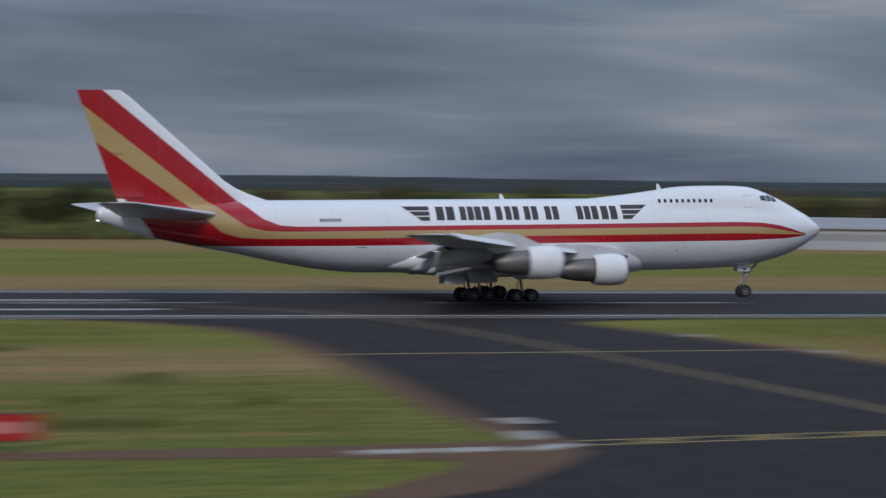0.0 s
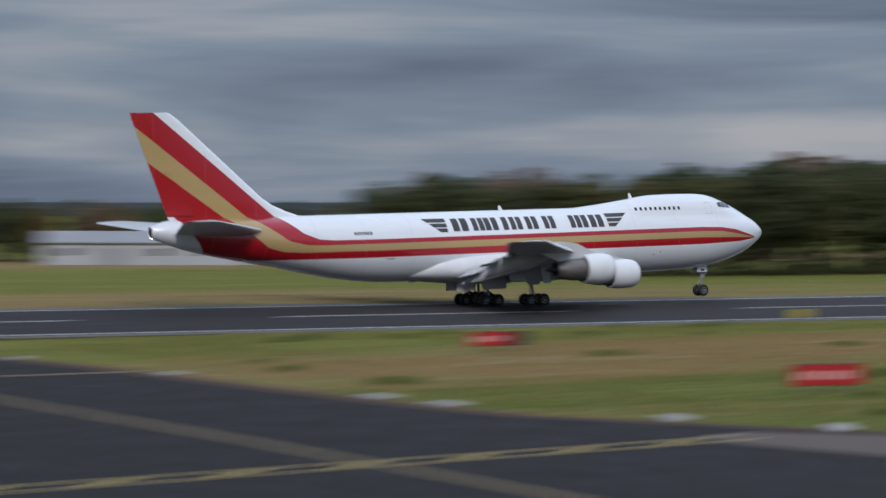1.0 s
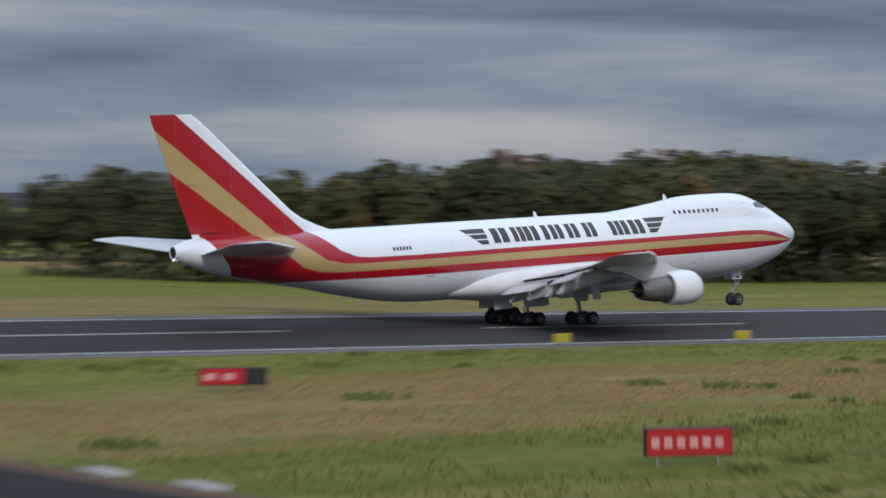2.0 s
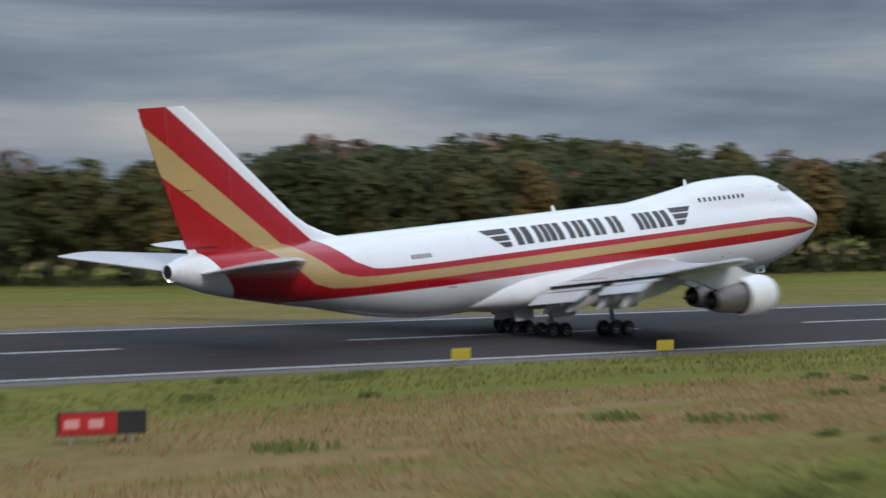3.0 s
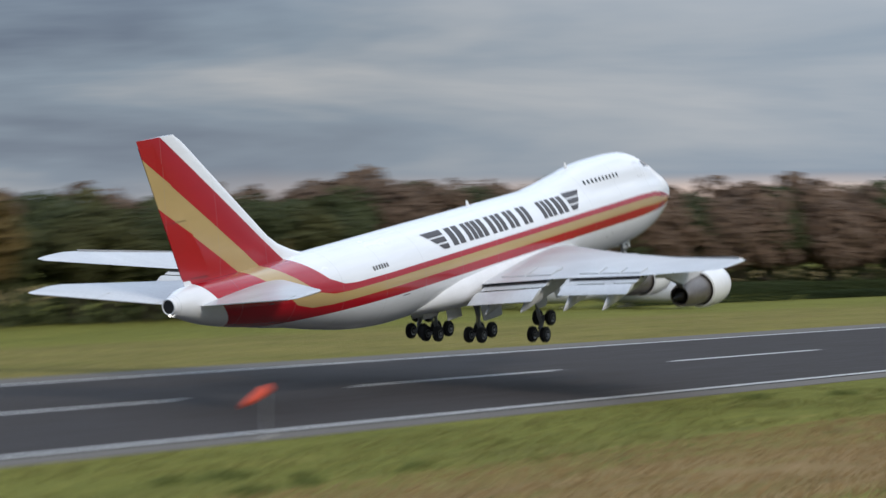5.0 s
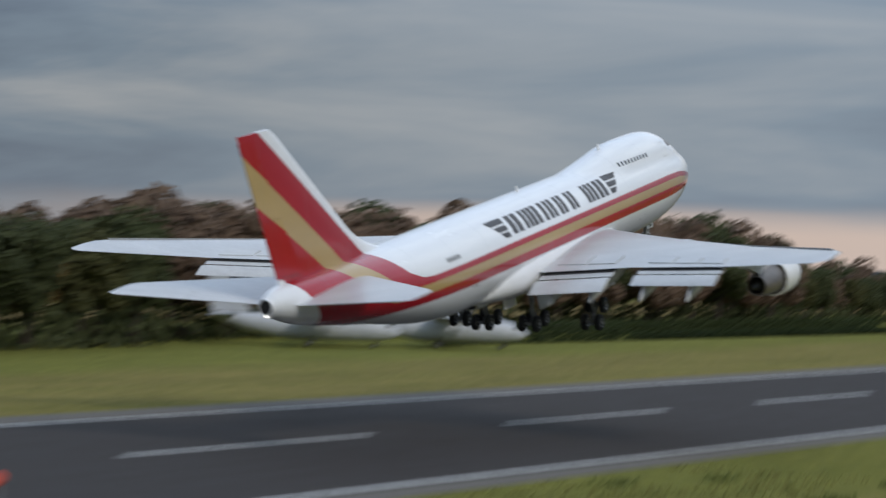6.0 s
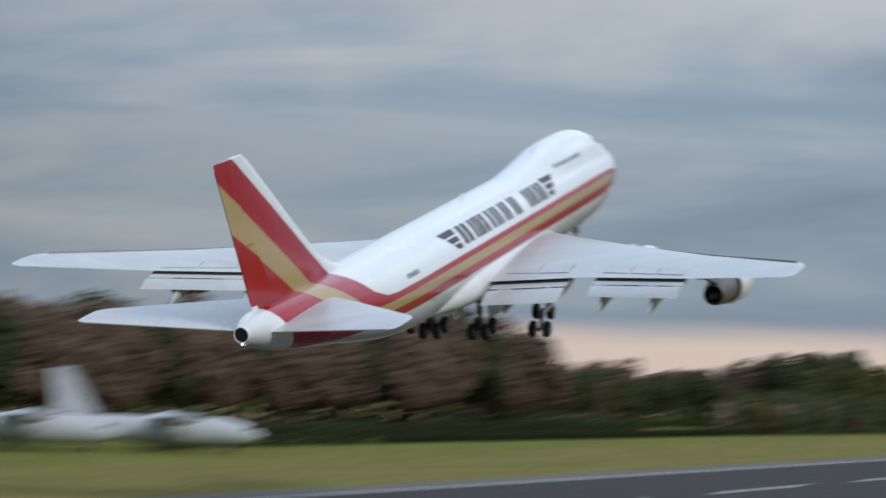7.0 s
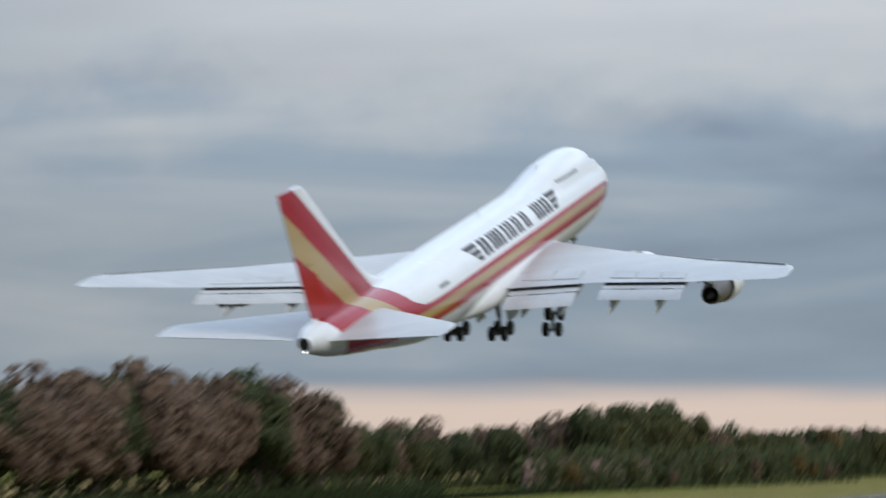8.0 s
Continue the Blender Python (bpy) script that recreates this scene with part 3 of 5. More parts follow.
def surface(bm, sections, side, upright=False):
    """A wing or tail surface through sections (span, leading edge behind the nose, chord, height, thickness)."""
    rings = []
    for span, le, chord, z, thick in sections:
        ring = []
        for c, h in aerofoil(chord, thick):
            ring.append((NOSE - le - c, side * h, span) if upright else (NOSE - le - c, side * span, z + h))
        rings.append(ring)
    loft(bm, rings)


WING = [(1.5, 18.3, 17.0, 3.95, 0.125), (3.3, 20.1, 15.2, 4.15, 0.125), (7.4, 23.7, 12.7, 4.62, 0.105), (11.6, 27.4, 10.1, 5.1, 0.095),
        (20.5, 35.3, 6.9, 6.2, 0.085), (28.9, 42.75, 4.2, 7.5, 0.08), (29.5, 43.6, 3.4, 7.62, 0.06), (29.75, 44.7, 2.0, 7.66, 0.04)]


def on_wing(y):
    """Leading edge, chord and height of the wing at that span."""
    for a, b in zip(WING, WING[1:]):
        if a[0] <= y <= b[0]:
            t = (y - a[0]) / (b[0] - a[0])
            return [a[i] + (b[i] - a[i]) * t for i in (1, 2, 3)]
    return list(WING[-1][1:4])


def build_wing(jet, side):
    bm = bmesh.new()
    surface(bm, WING, side)
    wing = part("wing", bm, MAT["wing"], jet, "swept grey wing with lowered flaps", sharp=40)
    # polished leading edge and krueger flaps
    bm = bmesh.new()
    rings = []
    for y in (4.5, 11, 13, 20, 22.5, 28.8):
        le, ch, z = on_wing(y)
        rings.append([(NOSE - le + 0.38, side * y, z - 0.22), (NOSE - le + 0.16, side * y, z + 0.06), (NOSE - le - 0.55, side * y, z + 0.30), (NOSE - le - 0.2, side * y, z + 0.02)])
    loft(bm, rings)
    part("leading_edge", bm, MAT["wing_white"], wing, "pale leading edge")
    # two slotted flaps, lowered for take-off
    for y0, y1, reach, drop in ((3.7, 10.3, 2.7, 0.95), (12.6, 20.6, 2.0, 0.72)):
        for k, (f0, f1) in enumerate(((-0.3, 0.28), (0.34, 1.0))):
            bm = bmesh.new()
            rings = []
            for y in (y0, (y0 + y1) / 2, y1):
                le, ch, z = on_wing(y)
                te = le + ch
                xa, xb = te + reach * f0, te + reach * f1
                za, zb = z - 0.22 - drop * max(0, f0) ** 1.2, z - 0.22 - drop * f1 ** 1.2
                rings.append([(NOSE - xa, side * y, za), (NOSE - xa - (xb - xa) * 0.3, side * y, za + (zb - za) * 0.3 + 0.16), (NOSE - xb, side * y, zb), (NOSE - xa - (xb - xa) * 0.35, side * y, za + (zb - za) * 0.35 - 0.12)])
            loft(bm, rings)
            part("flap", bm, MAT["wing"], wing)
        # solid dark strip at the trailing edge: the cove's shade put into colour
        bm = bmesh.new()
        rings = []
        for y in (y0 + 0.05, y1 - 0.05):
            le, ch, z = on_wing(y)
            te = le + ch
            rings.append([(NOSE - te + 0.75, side * y, z - 0.24), (NOSE - te + 0.75, side * y, z - 0.05), (NOSE - te - 0.1, side * y, z - 0.16), (NOSE - te - 0.1, side * y, z - 0.3)])
        loft(bm, rings)
        part("flap_cove", bm, MAT["dark_gap"], wing, "dark strip painted as the shaded gap ahead of the flap")
    # spoiler panels
    for y0, y1 in ((4.4, 7.0), (7.2, 9.8), (13.0, 15.3), (15.5, 17.8), (18.0, 20.2)):
        bm = bmesh.new()
        rings = []
        for y in (y0, y1):
            le, ch, z = on_wing(y)
            h0 = 0.042 * ch
            rings.append([(NOSE - le - ch * 0.74, side * y, z + h0 + 0.008), (NOSE - le - ch * 0.74, side * y, z), (NOSE - le - ch * 0.9, side * y, z - 0.02), (NOSE - le - ch * 0.9, side * y, z + h0 * 0.42 + 0.008)])
        loft(bm, rings)
        part("spoiler", bm, MAT["wing"], wing)
    # canoe fairings over the flap tracks
    for y in (5.6, 9.2, 13.9, 18.4):
        le, ch, z = on_wing(y)
        te = le + ch
        bm = bmesh.new()
        rings = []
        for d, r, dz in ((-4.6, 0.03, -0.35), (-3.6, 0.26, -0.5), (-2.2, 0.4, -0.62), (-0.4, 0.44, -0.8), (1.0, 0.36, -1.15), (2.1, 0.2, -1.6), (2.75, 0.03, -1.9)):
            rings.append([(NOSE - te - d, side * y + 0.8 * r * math.cos(a), z + dz + 1.6 * r * math.sin(a)) for a in [2 * math.pi * i / 12 for i in range(12)]])
        loft(bm, rings)
        part("flap_track_fairing", bm, MAT["wing"], wing, "pale pointed flap track fairing")
    bm = bmesh.new()
    le, ch, z = on_wing(29.4)
    turned(bm, [(-0.2, 0.02), (-0.1, 0.07), (0.35, 0.08), (0.5, 0.02)], "x", 8, (NOSE - 43.9, side * 29.45, z))
    part("tip_light", bm, MAT["glass"], wing)
    for y in (27.8, 24.5, 16.5):
        le, ch, z = on_wing(y)
        bm = bmesh.new()
        tube(bm, (NOSE - le - ch + 0.05, side * y, z), (NOSE - le - ch - 0.55, side * y, z + 0.03), 0.02, 0.008, 5)
        part("static_wick", bm, MAT["black"], wing)
    WINGS.append((wing, side))
    return wing


def build_engine(jet, side, y, inlet, z):
    """A fan engine: short white cowl, long hot core and cone, hung on a pylon."""
    le, ch, wz = on_wing(y)
    X = NOSE - inlet
    c = (X, side * y, z)
    bm = bmesh.new()
    turned(bm, [(-2.95, 1.20), (-2.91, 1.32), (-2.1, 1.41), (-1.2, 1.43), (-0.5, 1.36), (-0.12, 1.24), (0.0, 1.14), (-0.05, 1.06), (-0.3, 1.0), (-1.1, 1.08), (-1.3, 1.08)], "x", 40, c, caps=False)
    cowl = part("engine", bm, MAT["wing_white"], jet, "white fan cowl with a heat-stained core")
    bm = bmesh.new()
    turned(bm, [(-0.02, 1.17), (0.02, 1.13), (-0.03, 1.055), (-0.2, 1.01), (-0.22, 1.03), (-0.05, 1.10), (-0.06, 1.18), (-0.2, 1.275)], "x", 40, c, caps=False)
    part("inlet_lip", bm, MAT["bare_metal"], cowl, "bare metal inlet lip")
    bm = bmesh.new()
    turned(bm, [(-1.15, 1.06), (-1.12, 0.42), (-0.85, 0.3), (-0.6, 0.02)], "x", 24, c)
    for k in range(24):
        a = 2 * math.pi * k / 24
        m = Matrix.Translation(c) @ Matrix.Rotation(a, 4, "X") @ Matrix.Translation((-1.02, 0, 0.7)) @ Matrix.Rotation(0.5, 4, "Z")
        box(bm, (-0.1, -0.015, -0.34), (0.1, 0.015, 0.34), m=m)
    part("fan", bm, MAT["black"], cowl, "dark fan with a pointed spinner", smooth=False)
    # black ring closes the duct mouth, the shade inside given as colour
    bm = bmesh.new()
    turned(bm, [(-2.89, 1.19), (-2.75, 0.99), (-2.5, 0.98)], "x", 36, c, caps=False)
    part("fan_duct", bm, MAT["black"], cowl)
    bm = bmesh.new()
    turned(bm, [(-2.4, 1.02), (-3.3, 1.05), (-4.4, 1.0), (-5.3, 0.86), (-5.9, 0.72), (-5.88, 0.64), (-5.3, 0.62)], "x", 36, c, caps=False)
    part("core_cowl", bm, MAT["hot_metal"], cowl, "heat-stained core cowl")
    bm = bmesh.new()
    turned(bm, [(-5.3, 0.64), (-5.5, 0.40), (-6.1, 0.28), (-6.9, 0.04)], "x", 20, c)
    part("exhaust_cone", bm, MAT["black"], cowl, "sooty exhaust cone")
    bm = bmesh.new()
    rings = []
    for d, half, z0, z1 in ((1.1, 0.03, 1.32, 1.42), (2.2, 0.2, 1.25, 1.7), (3.6, 0.24, 0.8, wz - z + 0.05), (inlet and (le - inlet) + 1.2, 0.24, 0.7, wz - z + 0.25), ((le - inlet) + 3.4, 0.16, wz - z - 0.75, wz - z - 0.1), ((le - inlet) + 5.0, 0.03, wz - z - 0.5, wz - z - 0.3)):
        rings.append([(X - d, side * y - half, z + z0), (X - d, side * y + half, z + z0), (X - d, side * y + half * 0.8, z + z1), (X - d, side * y - half * 0.8, z + z1)])
    loft(bm, rings)
    part("pylon", bm, MAT["wing"], cowl)
    return cowl


def wheel_into(bm, c, r=0.62, w=0.42):
    x, y, z = c
    h = w / 2
    turned(bm, [(-h, r * 0.56), (-h * 0.98, r * 0.8), (-h * 0.7, r * 0.96), (0, r), (h * 0.7, r * 0.96), (h * 0.98, r * 0.8), (h, r * 0.56)], "y", 24, c, mat=0)
    for sg in (-1, 1):
        turned(bm, [(sg * h * 0.6, r * 0.57), (sg * (h + 0.012), r * 0.5), (sg * (h - 0.04), r * 0.2), (sg * (h + 0.05), r * 0.16), (sg * (h + 0.05), 0.02)], "y", 14, c, mat=1)


BOGIES, LEGS, WINGS = [], [], []


def build_main_gear(jet, side, y, s, top_s, top_y, top_z, tilt):
    """A four-wheel bogie with its leg; the bogie swings on the leg once the wheels hang free."""
    leg_bm = bmesh.new()
    foot = Vector((NOSE - s, side * y, 0.78))
    head = Vector((NOSE - top_s, side * top_y, top_z))
    mid = foot.lerp(head, 0.45)
    tube(leg_bm, foot, mid, 0.13, n=12)
    tube(leg_bm, mid, head, 0.2, 0.24, 12)
    tube(leg_bm, mid, head + Vector((1.6, -side * 0.7, 0.1)), 0.09, n=8)
    tube(leg_bm, mid + Vector((0, 0, 0.1)), head + Vector((-1.3, side * 0.4, 0.1)), 0.07, n=8)
    tube(leg_bm, foot + Vector((-0.22, 0, 0.15)), foot + Vector((-0.5, 0, 0.75)), 0.05, n=6)
    tube(leg_bm, foot + Vector((-0.5, 0, 0.75)), mid + Vector((-0.1, 0, 0.2)), 0.05, n=6)
    leg = part("landing_gear_leg", leg_bm, MAT["gear"], jet, "grey landing gear leg")
    LEGS.append(leg)
    # door plate carried by the leg
    door = bmesh.new()
    if tilt > 20:
        out = Vector((0, side * 0.42, 0))
        a, b = foot.lerp(head, 0.38) + out, head + out * 1.6
        loft(door, [[(p.x - w, p.y, p.z), (p.x + w, p.y, p.z), (p.x + w, p.y + side * 0.07, p.z), (p.x - w, p.y + side * 0.07, p.z)] for p, w in ((a, 0.55), (a.lerp(b, 0.12), 0.8), (b, 1.0))])
    else:
        yd = side * 3.05
        loft(door, [[(foot.x - w, yd + dy, z), (foot.x + w, yd + dy, z), (foot.x + w, yd + dy + 0.06, z), (foot.x - w, yd + dy + 0.06, z)] for z, w, dy in ((1.75, 1.1, side * 0.15), (1.85, 1.35, side * 0.14), (3.0, 1.45, 0.0))])
    part("gear_door", door, MAT["wing"], leg, "pale grey hanging gear door", False)
    bm = bmesh.new()
    tube(bm, (-0.95, 0, 0), (0.95, 0, 0), 0.12, n=10)
    for dx in (-0.74, 0.74):
        tube(bm, (dx, -0.75, 0), (dx, 0.75, 0), 0.07, n=8)
    tube(bm, (-0.3, 0, 0.1), (0.3, 0, 0.1), 0.16, n=8)
    bogie = part("bogie", bm, MAT["gear"], jet, "four-wheel bogie with black tyres")
    bogie.location = (foot.x, foot.y, 0.64)
    bm = bmesh.new()
    wheel_into(bm, (0, 0, 0))
    me = mesh_of("wheel", bm, MAT["tyre"], MAT["rim"])
    me.set_sharp_from_angle(angle=radians(35))
    for dx in (-0.74, 0.74):
        for dy in (-0.56, 0.56):
            w = new("wheel", me)
            w.parent = bogie
            w.location = (dx, dy, 0)
    BOGIES.append((bogie, (foot.x, foot.y, 0.64), tilt))
    return leg


def build_nose_gear(jet):
    x = NOSE - 7.35
    bm = bmesh.new()
    tube(bm, (x, 0, 0.6), (x + 0.1, 0, 1.7), 0.1, n=12)
    tube(bm, (x + 0.1, 0, 1.7), (x + 0.2, 0, 3.5), 0.16, n=12)
    tube(bm, (x, -0.5, 0.6), (x, 0.5, 0.6), 0.07, n=8)
    tube(bm, (x + 0.12, -0.12, 1.9), (x + 1.5, -0.3, 3.4), 0.06, n=8)
    tube(bm, (x + 0.12, 0.12, 1.9), (x + 1.5, 0.3, 3.4), 0.06, n=8)
    tube(bm, (x - 0.1, 0, 0.8), (x - 0.4, 0, 1.3), 0.04, n=6)
    tube(bm, (x - 0.4, 0, 1.3), (x - 0.02, 0, 1.75), 0.04, n=6)
    box(bm, (x + 0.1, -0.32, 1.85), (x + 0.34, 0.32, 2.05), 0.03)
    gear = part("nose_gear", bm, MAT["gear"], jet, "tall nose gear leg with two wheels")
    bm = bmesh.new()
    wheel_into(bm, (0, 0, 0), 0.61, 0.4)
    me = mesh_of("wheel", bm, MAT["tyre"], MAT["rim"])
    me.set_sharp_from_angle(angle=radians(35))
    for dy in (-0.46, 0.46):
        w = new("wheel", me)
        w.parent = gear
        w.location = (x, dy, 0.61)
    for sg in (-1, 1):
        bm = bmesh.new()
        box(bm, (x - 0.75, sg * 0.52 - 0.02, 2.5), (x + 0.5, sg * 0.52 + 0.02, 3.25), 0.015)
        part("gear_door", bm, MAT["wing_white"], gear, "small white gear door")
    bm = bmesh.new()
    box(bm, (x - 0.25, -0.56, 2.62), (x + 0.12, -0.545, 2.8))
    part("door_marking", bm, MAT["logo"], gear)
    return gear


def build_fin(jet):
    def at(z):
        """Leading and trailing edge behind the nose at a height."""
        t = (z - 9.0) / (19.35 - 9.0)
        le = 54.6 + 11.65 * t
        if z < 11.2:
            le -= 2.9 * ((11.2 - z) / 2.2) ** 2
        return le, 66.55 + 3.75 * t

    bm = bmesh.new()
    sec = []
    for z in (8.9, 9.2, 9.5, 9.9, 10.5, 11.2, 13, 15, 17, 18.8, 19.25, 19.35):
        le, te = at(z)
        hinge = te - 0.30 * (te - le) if z > 11.2 else te - 3.3
        if z > 19.2:
            le += 0.18
        sec.append((z, le, te - le, 0, 0.085 if z < 19.3 else 0.05))
    rings = []
    for z, le, chord, _, thick in sec:
        ring = []
        for c, h in aerofoil(chord, thick if z < 12 else 0.09):
            f = c / chord
            ring.append((NOSE - le - c, h * (0.75 if z < 10 else 0.92), z))
        rings.append(ring)
    loft(bm, rings)
    fin = part("fin", bm, MAT["livery"], jet, "tall swept fin with red and gold diagonal stripes", sharp=50)
    for z0, z1 in ((9.75, 13.6), (13.66, 18.9)):
        bm = bmesh.new()
        rings = []
        for z in (z0, z1):
            le, te = at(z)
            ch = te - le
            hinge = te - 0.29 * (70.3 - 54.6) * (0.55 - 0.25 * (z - 9.7) / 9.3)
            half = 0.055 * ch * 0.62 + 0.012
            rings.append([(NOSE - hinge, half, z), (NOSE - te - 0.03, 0.03, z), (NOSE - te - 0.03, -0.03, z), (NOSE - hinge, -half, z)])
        loft(bm, rings)
        part("rudder", bm, MAT["livery"], fin)
    return fin


def build_tailplane(jet, side):
    bm = bmesh.new()
    sec = [(0.6, 56.6, 9.9, 7.95, 0.1), (2.0, 57.9, 8.9, 8.1, 0.095), (10.6, 66.2, 3.5, 9.15, 0.085), (11.0, 66.8, 2.8, 9.2, 0.06), (11.1, 67.4, 1.8, 9.21, 0.04)]
    surface(bm, sec, side)
    tail = part("tailplane", bm, MAT["wing"], jet, "swept pale tailplane")
    for y0, y1 in ((2.3, 6.2), (6.3, 10.4)):
        bm = bmesh.new()
        rings = []
        for y in (y0, y1):
            t = (y - 2.0) / 8.6
            le, ch, z = 57.9 + 8.3 * t, 8.9 - 5.4 * t, 8.1 + 1.05 * t
            te = le + ch
            rings.append([(NOSE - te + 0.27 * ch, side * y, z + 0.026 * ch + 0.03), (NOSE - te - 0.04, side * y, z + 0.03), (NOSE - te - 0.04, side * y, z - 0.03), (NOSE - te + 0.27 * ch, side * y, z - 0.026 * ch - 0.02)])
        loft(bm, rings)
        part("elevator", bm, MAT["wing"], tail)
    return tail


def build_airliner():
    jet = thing("cargo_airliner", "white four-engined cargo airliner with red and gold stripes, wheels down", "airplane")
    hull = build_fuselage(jet)
    # wing-body fairing under the belly
    bm = bmesh.new()
    rings = []
    for s, hw, zb, zt in ((17.0, 1.2, 2.75, 5.0), (18.6, 2.5, 2.55, 5.6), (21, 3.2, 2.35, 6.2), (26, 3.42, 2.22, 6.3), (32, 3.46, 2.2, 6.2), (35, 3.44, 2.26, 6.0), (37.6, 3.34, 2.4, 5.7), (39.6, 2.95, 2.58, 5.3), (41.4, 2.26, 2.8, 4.7), (43.6, 1.5, 2.98, 4.2)):
        ring = []
        for i in range(32):
            a = 2 * math.pi * i / 32
            c, sn = math.cos(a), math.sin(a)
            ring.append((NOSE - s, hw * math.copysign(abs(c) ** 0.85, c), (zb + zt) / 2 + (zt - zb) / 2 * math.copysign(abs(sn) ** 0.85, sn)))
        rings.append(ring)
    loft(bm, rings)
    part("belly_fairing", bm, MAT["wing_white"], jet, "white wing-body fairing", sharp=60)
    for side in (-1, 1):
        build_wing(jet, side)
        build_tailplane(jet, side)
        build_engine(jet, side, 11.7, 22.9, 3.05)
        build_engine(jet, side, 21.1, 31.6, 3.95)
        build_main_gear(jet, side, 5.5, 30.6, 31.0, 5.0, 4.3, 50)
        build_main_gear(jet, side, 1.95, 33.7, 33.9, 1.9, 3.2, 5)
        for y, s0, s1, z0, z1, lean in ((5.0, 31.6, 33.4, 2.3, 4.1, 0.5), (6.3, 29.4, 30.3, 2.2, 4.2, 0.25), (1.0, 34.8, 36.8, 1.6, 2.7, 0.1)):
            bm = bmesh.new()
            m = Matrix.Translation((NOSE - (s0 + s1) / 2, side * y, z1)) @ Matrix.Rotation(side * lean, 4, "X")
            box(bm, (-(s1 - s0) / 2, -0.03, z0 - z1), ((s1 - s0) / 2, 0.03, 0), 0.02, m=m)
            part("gear_door", bm, MAT["wing_white"], jet, "white main gear door")
    build_nose_gear(jet)
    build_fin(jet)
    # tail cone outlet; a black inner cone paints the shade of its hollow
    bm = bmesh.new()
    turned(bm, [(0.35, 0.64), (0.0, 0.58), (-0.22, 0.52), (-0.2, 0.46), (0.2, 0.44)], "x", 24, (NOSE - 68.35, 0, 8.25), caps=False)
    turned(bm, [(-0.12, 0.47), (0.05, 0.02)], "x", 24, (NOSE - 68.4, 0, 8.25), mat=1)
    part("tail_exhaust", bm, [MAT["wing_white"], MAT["black"]], jet, "round tail cone outlet with its dark hollow painted black")
    bm = bmesh.new()
    turned(bm, [(0.07, 0.01), (0.05, 0.04), (0.0, 0.06), (-0.05, 0.04), (-0.07, 0.01)], "x", 12, (NOSE - 68.5, 0, 7.66))
    part("tail_light", bm, MAT["lamp_white"], jet, "small lit white tail light")
    # cockpit panes
    for side in (-1, 1):
        for (s0, za0, zb0), (s1, za1, zb1) in (((4.55, 9.05, 9.45), (5.05, 9.08, 9.62)), ((5.12, 9.1, 9.64), (5.65, 9.12, 9.66)), ((5.72, 9.14, 9.66), (6.3, 9.2, 9.62))):
            bm = bmesh.new()
            skin_patch(bm, ((s0, za0), (s1, za1), (s1, zb1), (s0, zb0)), 0.015, 3, side)
            part("cockpit_pane", bm, MAT["glass"], jet)
        for i in range(10):
            bm = bmesh.new()
            s = 11.15 + i * 0.56
            skin_patch(bm, ((s, 9.02), (s + 0.26, 9.02), (s + 0.26, 9.34), (s, 9.34)), 0.012, 2, side)
            part("upper_deck_window", bm, MAT["glass"], jet)
        bm = bmesh.new()
        for lo, hi in (((7.25, 8.5), (7.3, 9.7)), ((7.95, 8.5), (8.0, 9.7)), ((7.3, 9.65), (7.95, 9.7)), ((7.3, 8.5), (7.95, 8.55))):
            skin_patch(bm, ((lo[0], lo[1]), (hi[0], lo[1]), (hi[0], hi[1]), (lo[0], hi[1])), 0.008, 2, side)
        part("door_outline", bm, MAT["wing"], jet, "faint outline of the crew door")
        # company emblem: three stepped bars each end, plain blocks between
        for ends, flip in (((41.1, 38.55), 1), ((17.65, 20.2), -1)):
            for k in range(3):
                bm = bmesh.new()
                z1 = 8.76 + (0.06 if flip < 0 else 0) - k * 0.47
                z0 = z1 - 0.36
                tip = ends[0] - flip * (k * 0.62)
                skin_patch(bm, ((ends[1] + flip * k * 0.02, z0), (tip - flip * 0.5, z0), (tip, z1), (ends[1] + flip * k * 0.02, z1)), 0.03, 6, side)
                part("emblem_bar", bm, MAT["logo"], jet, "dark emblem bar")
        # lettering cells as plain upright bars
        starts = (37.95, 35.7, 34.3, 32.3, 31.4, 29.6, 27.6, 24.55, 23.1, 22.2)
        widths = (1.8, 1.35, 1.5, 0.6, 1.35, 1.35, 1.35, 1.35, 0.6, 1.6)
        for s, w in zip(starts, widths):
            bars = ((0, 1.0),) if w < 0.7 else ((0, 0.42), (0.54, 0.42))
            for off, frac in bars:
                bm = bmesh.new()
                a, b = s - off * w, s - off * w - frac * w
                skin_patch(bm, ((a, 7.5), (b, 7.5), (b, 8.74), (a, 8.74)), 0.01, 3, side)
                part("lettering_bar", bm, MAT["logo"], jet, "charcoal lettering bar")
        bm = bmesh.new()
        for k in range(6):
            s = 48.8 - k * 0.34
            skin_patch(bm, ((s, 7.42), (s - 0.22, 7.42), (s - 0.22, 7.72), (s, 7.72)), 0.008, 1, side)
        part("registration_bars", bm, MAT["logo"], jet, "row of small dark bars")
    # blade aerials
    for s, h in ((31.0, 0.5), (15.7, 0.55)):
        r, zc = skin_radius(s, math.pi / 2)
        z = zc + r - 0.05
        bm = bmesh.new()
        loft(bm, [[(NOSE - s + 0.25, 0.03, z), (NOSE - s - 0.25, 0.03, z), (NOSE - s - 0.25, -0.03, z), (NOSE - s + 0.25, -0.03, z)],
                  [(NOSE - s - 0.05, 0.015, z + h), (NOSE - s - 0.28, 0.015, z + h), (NOSE - s - 0.28, -0.015, z + h), (NOSE - s - 0.05, -0.015, z + h)]])
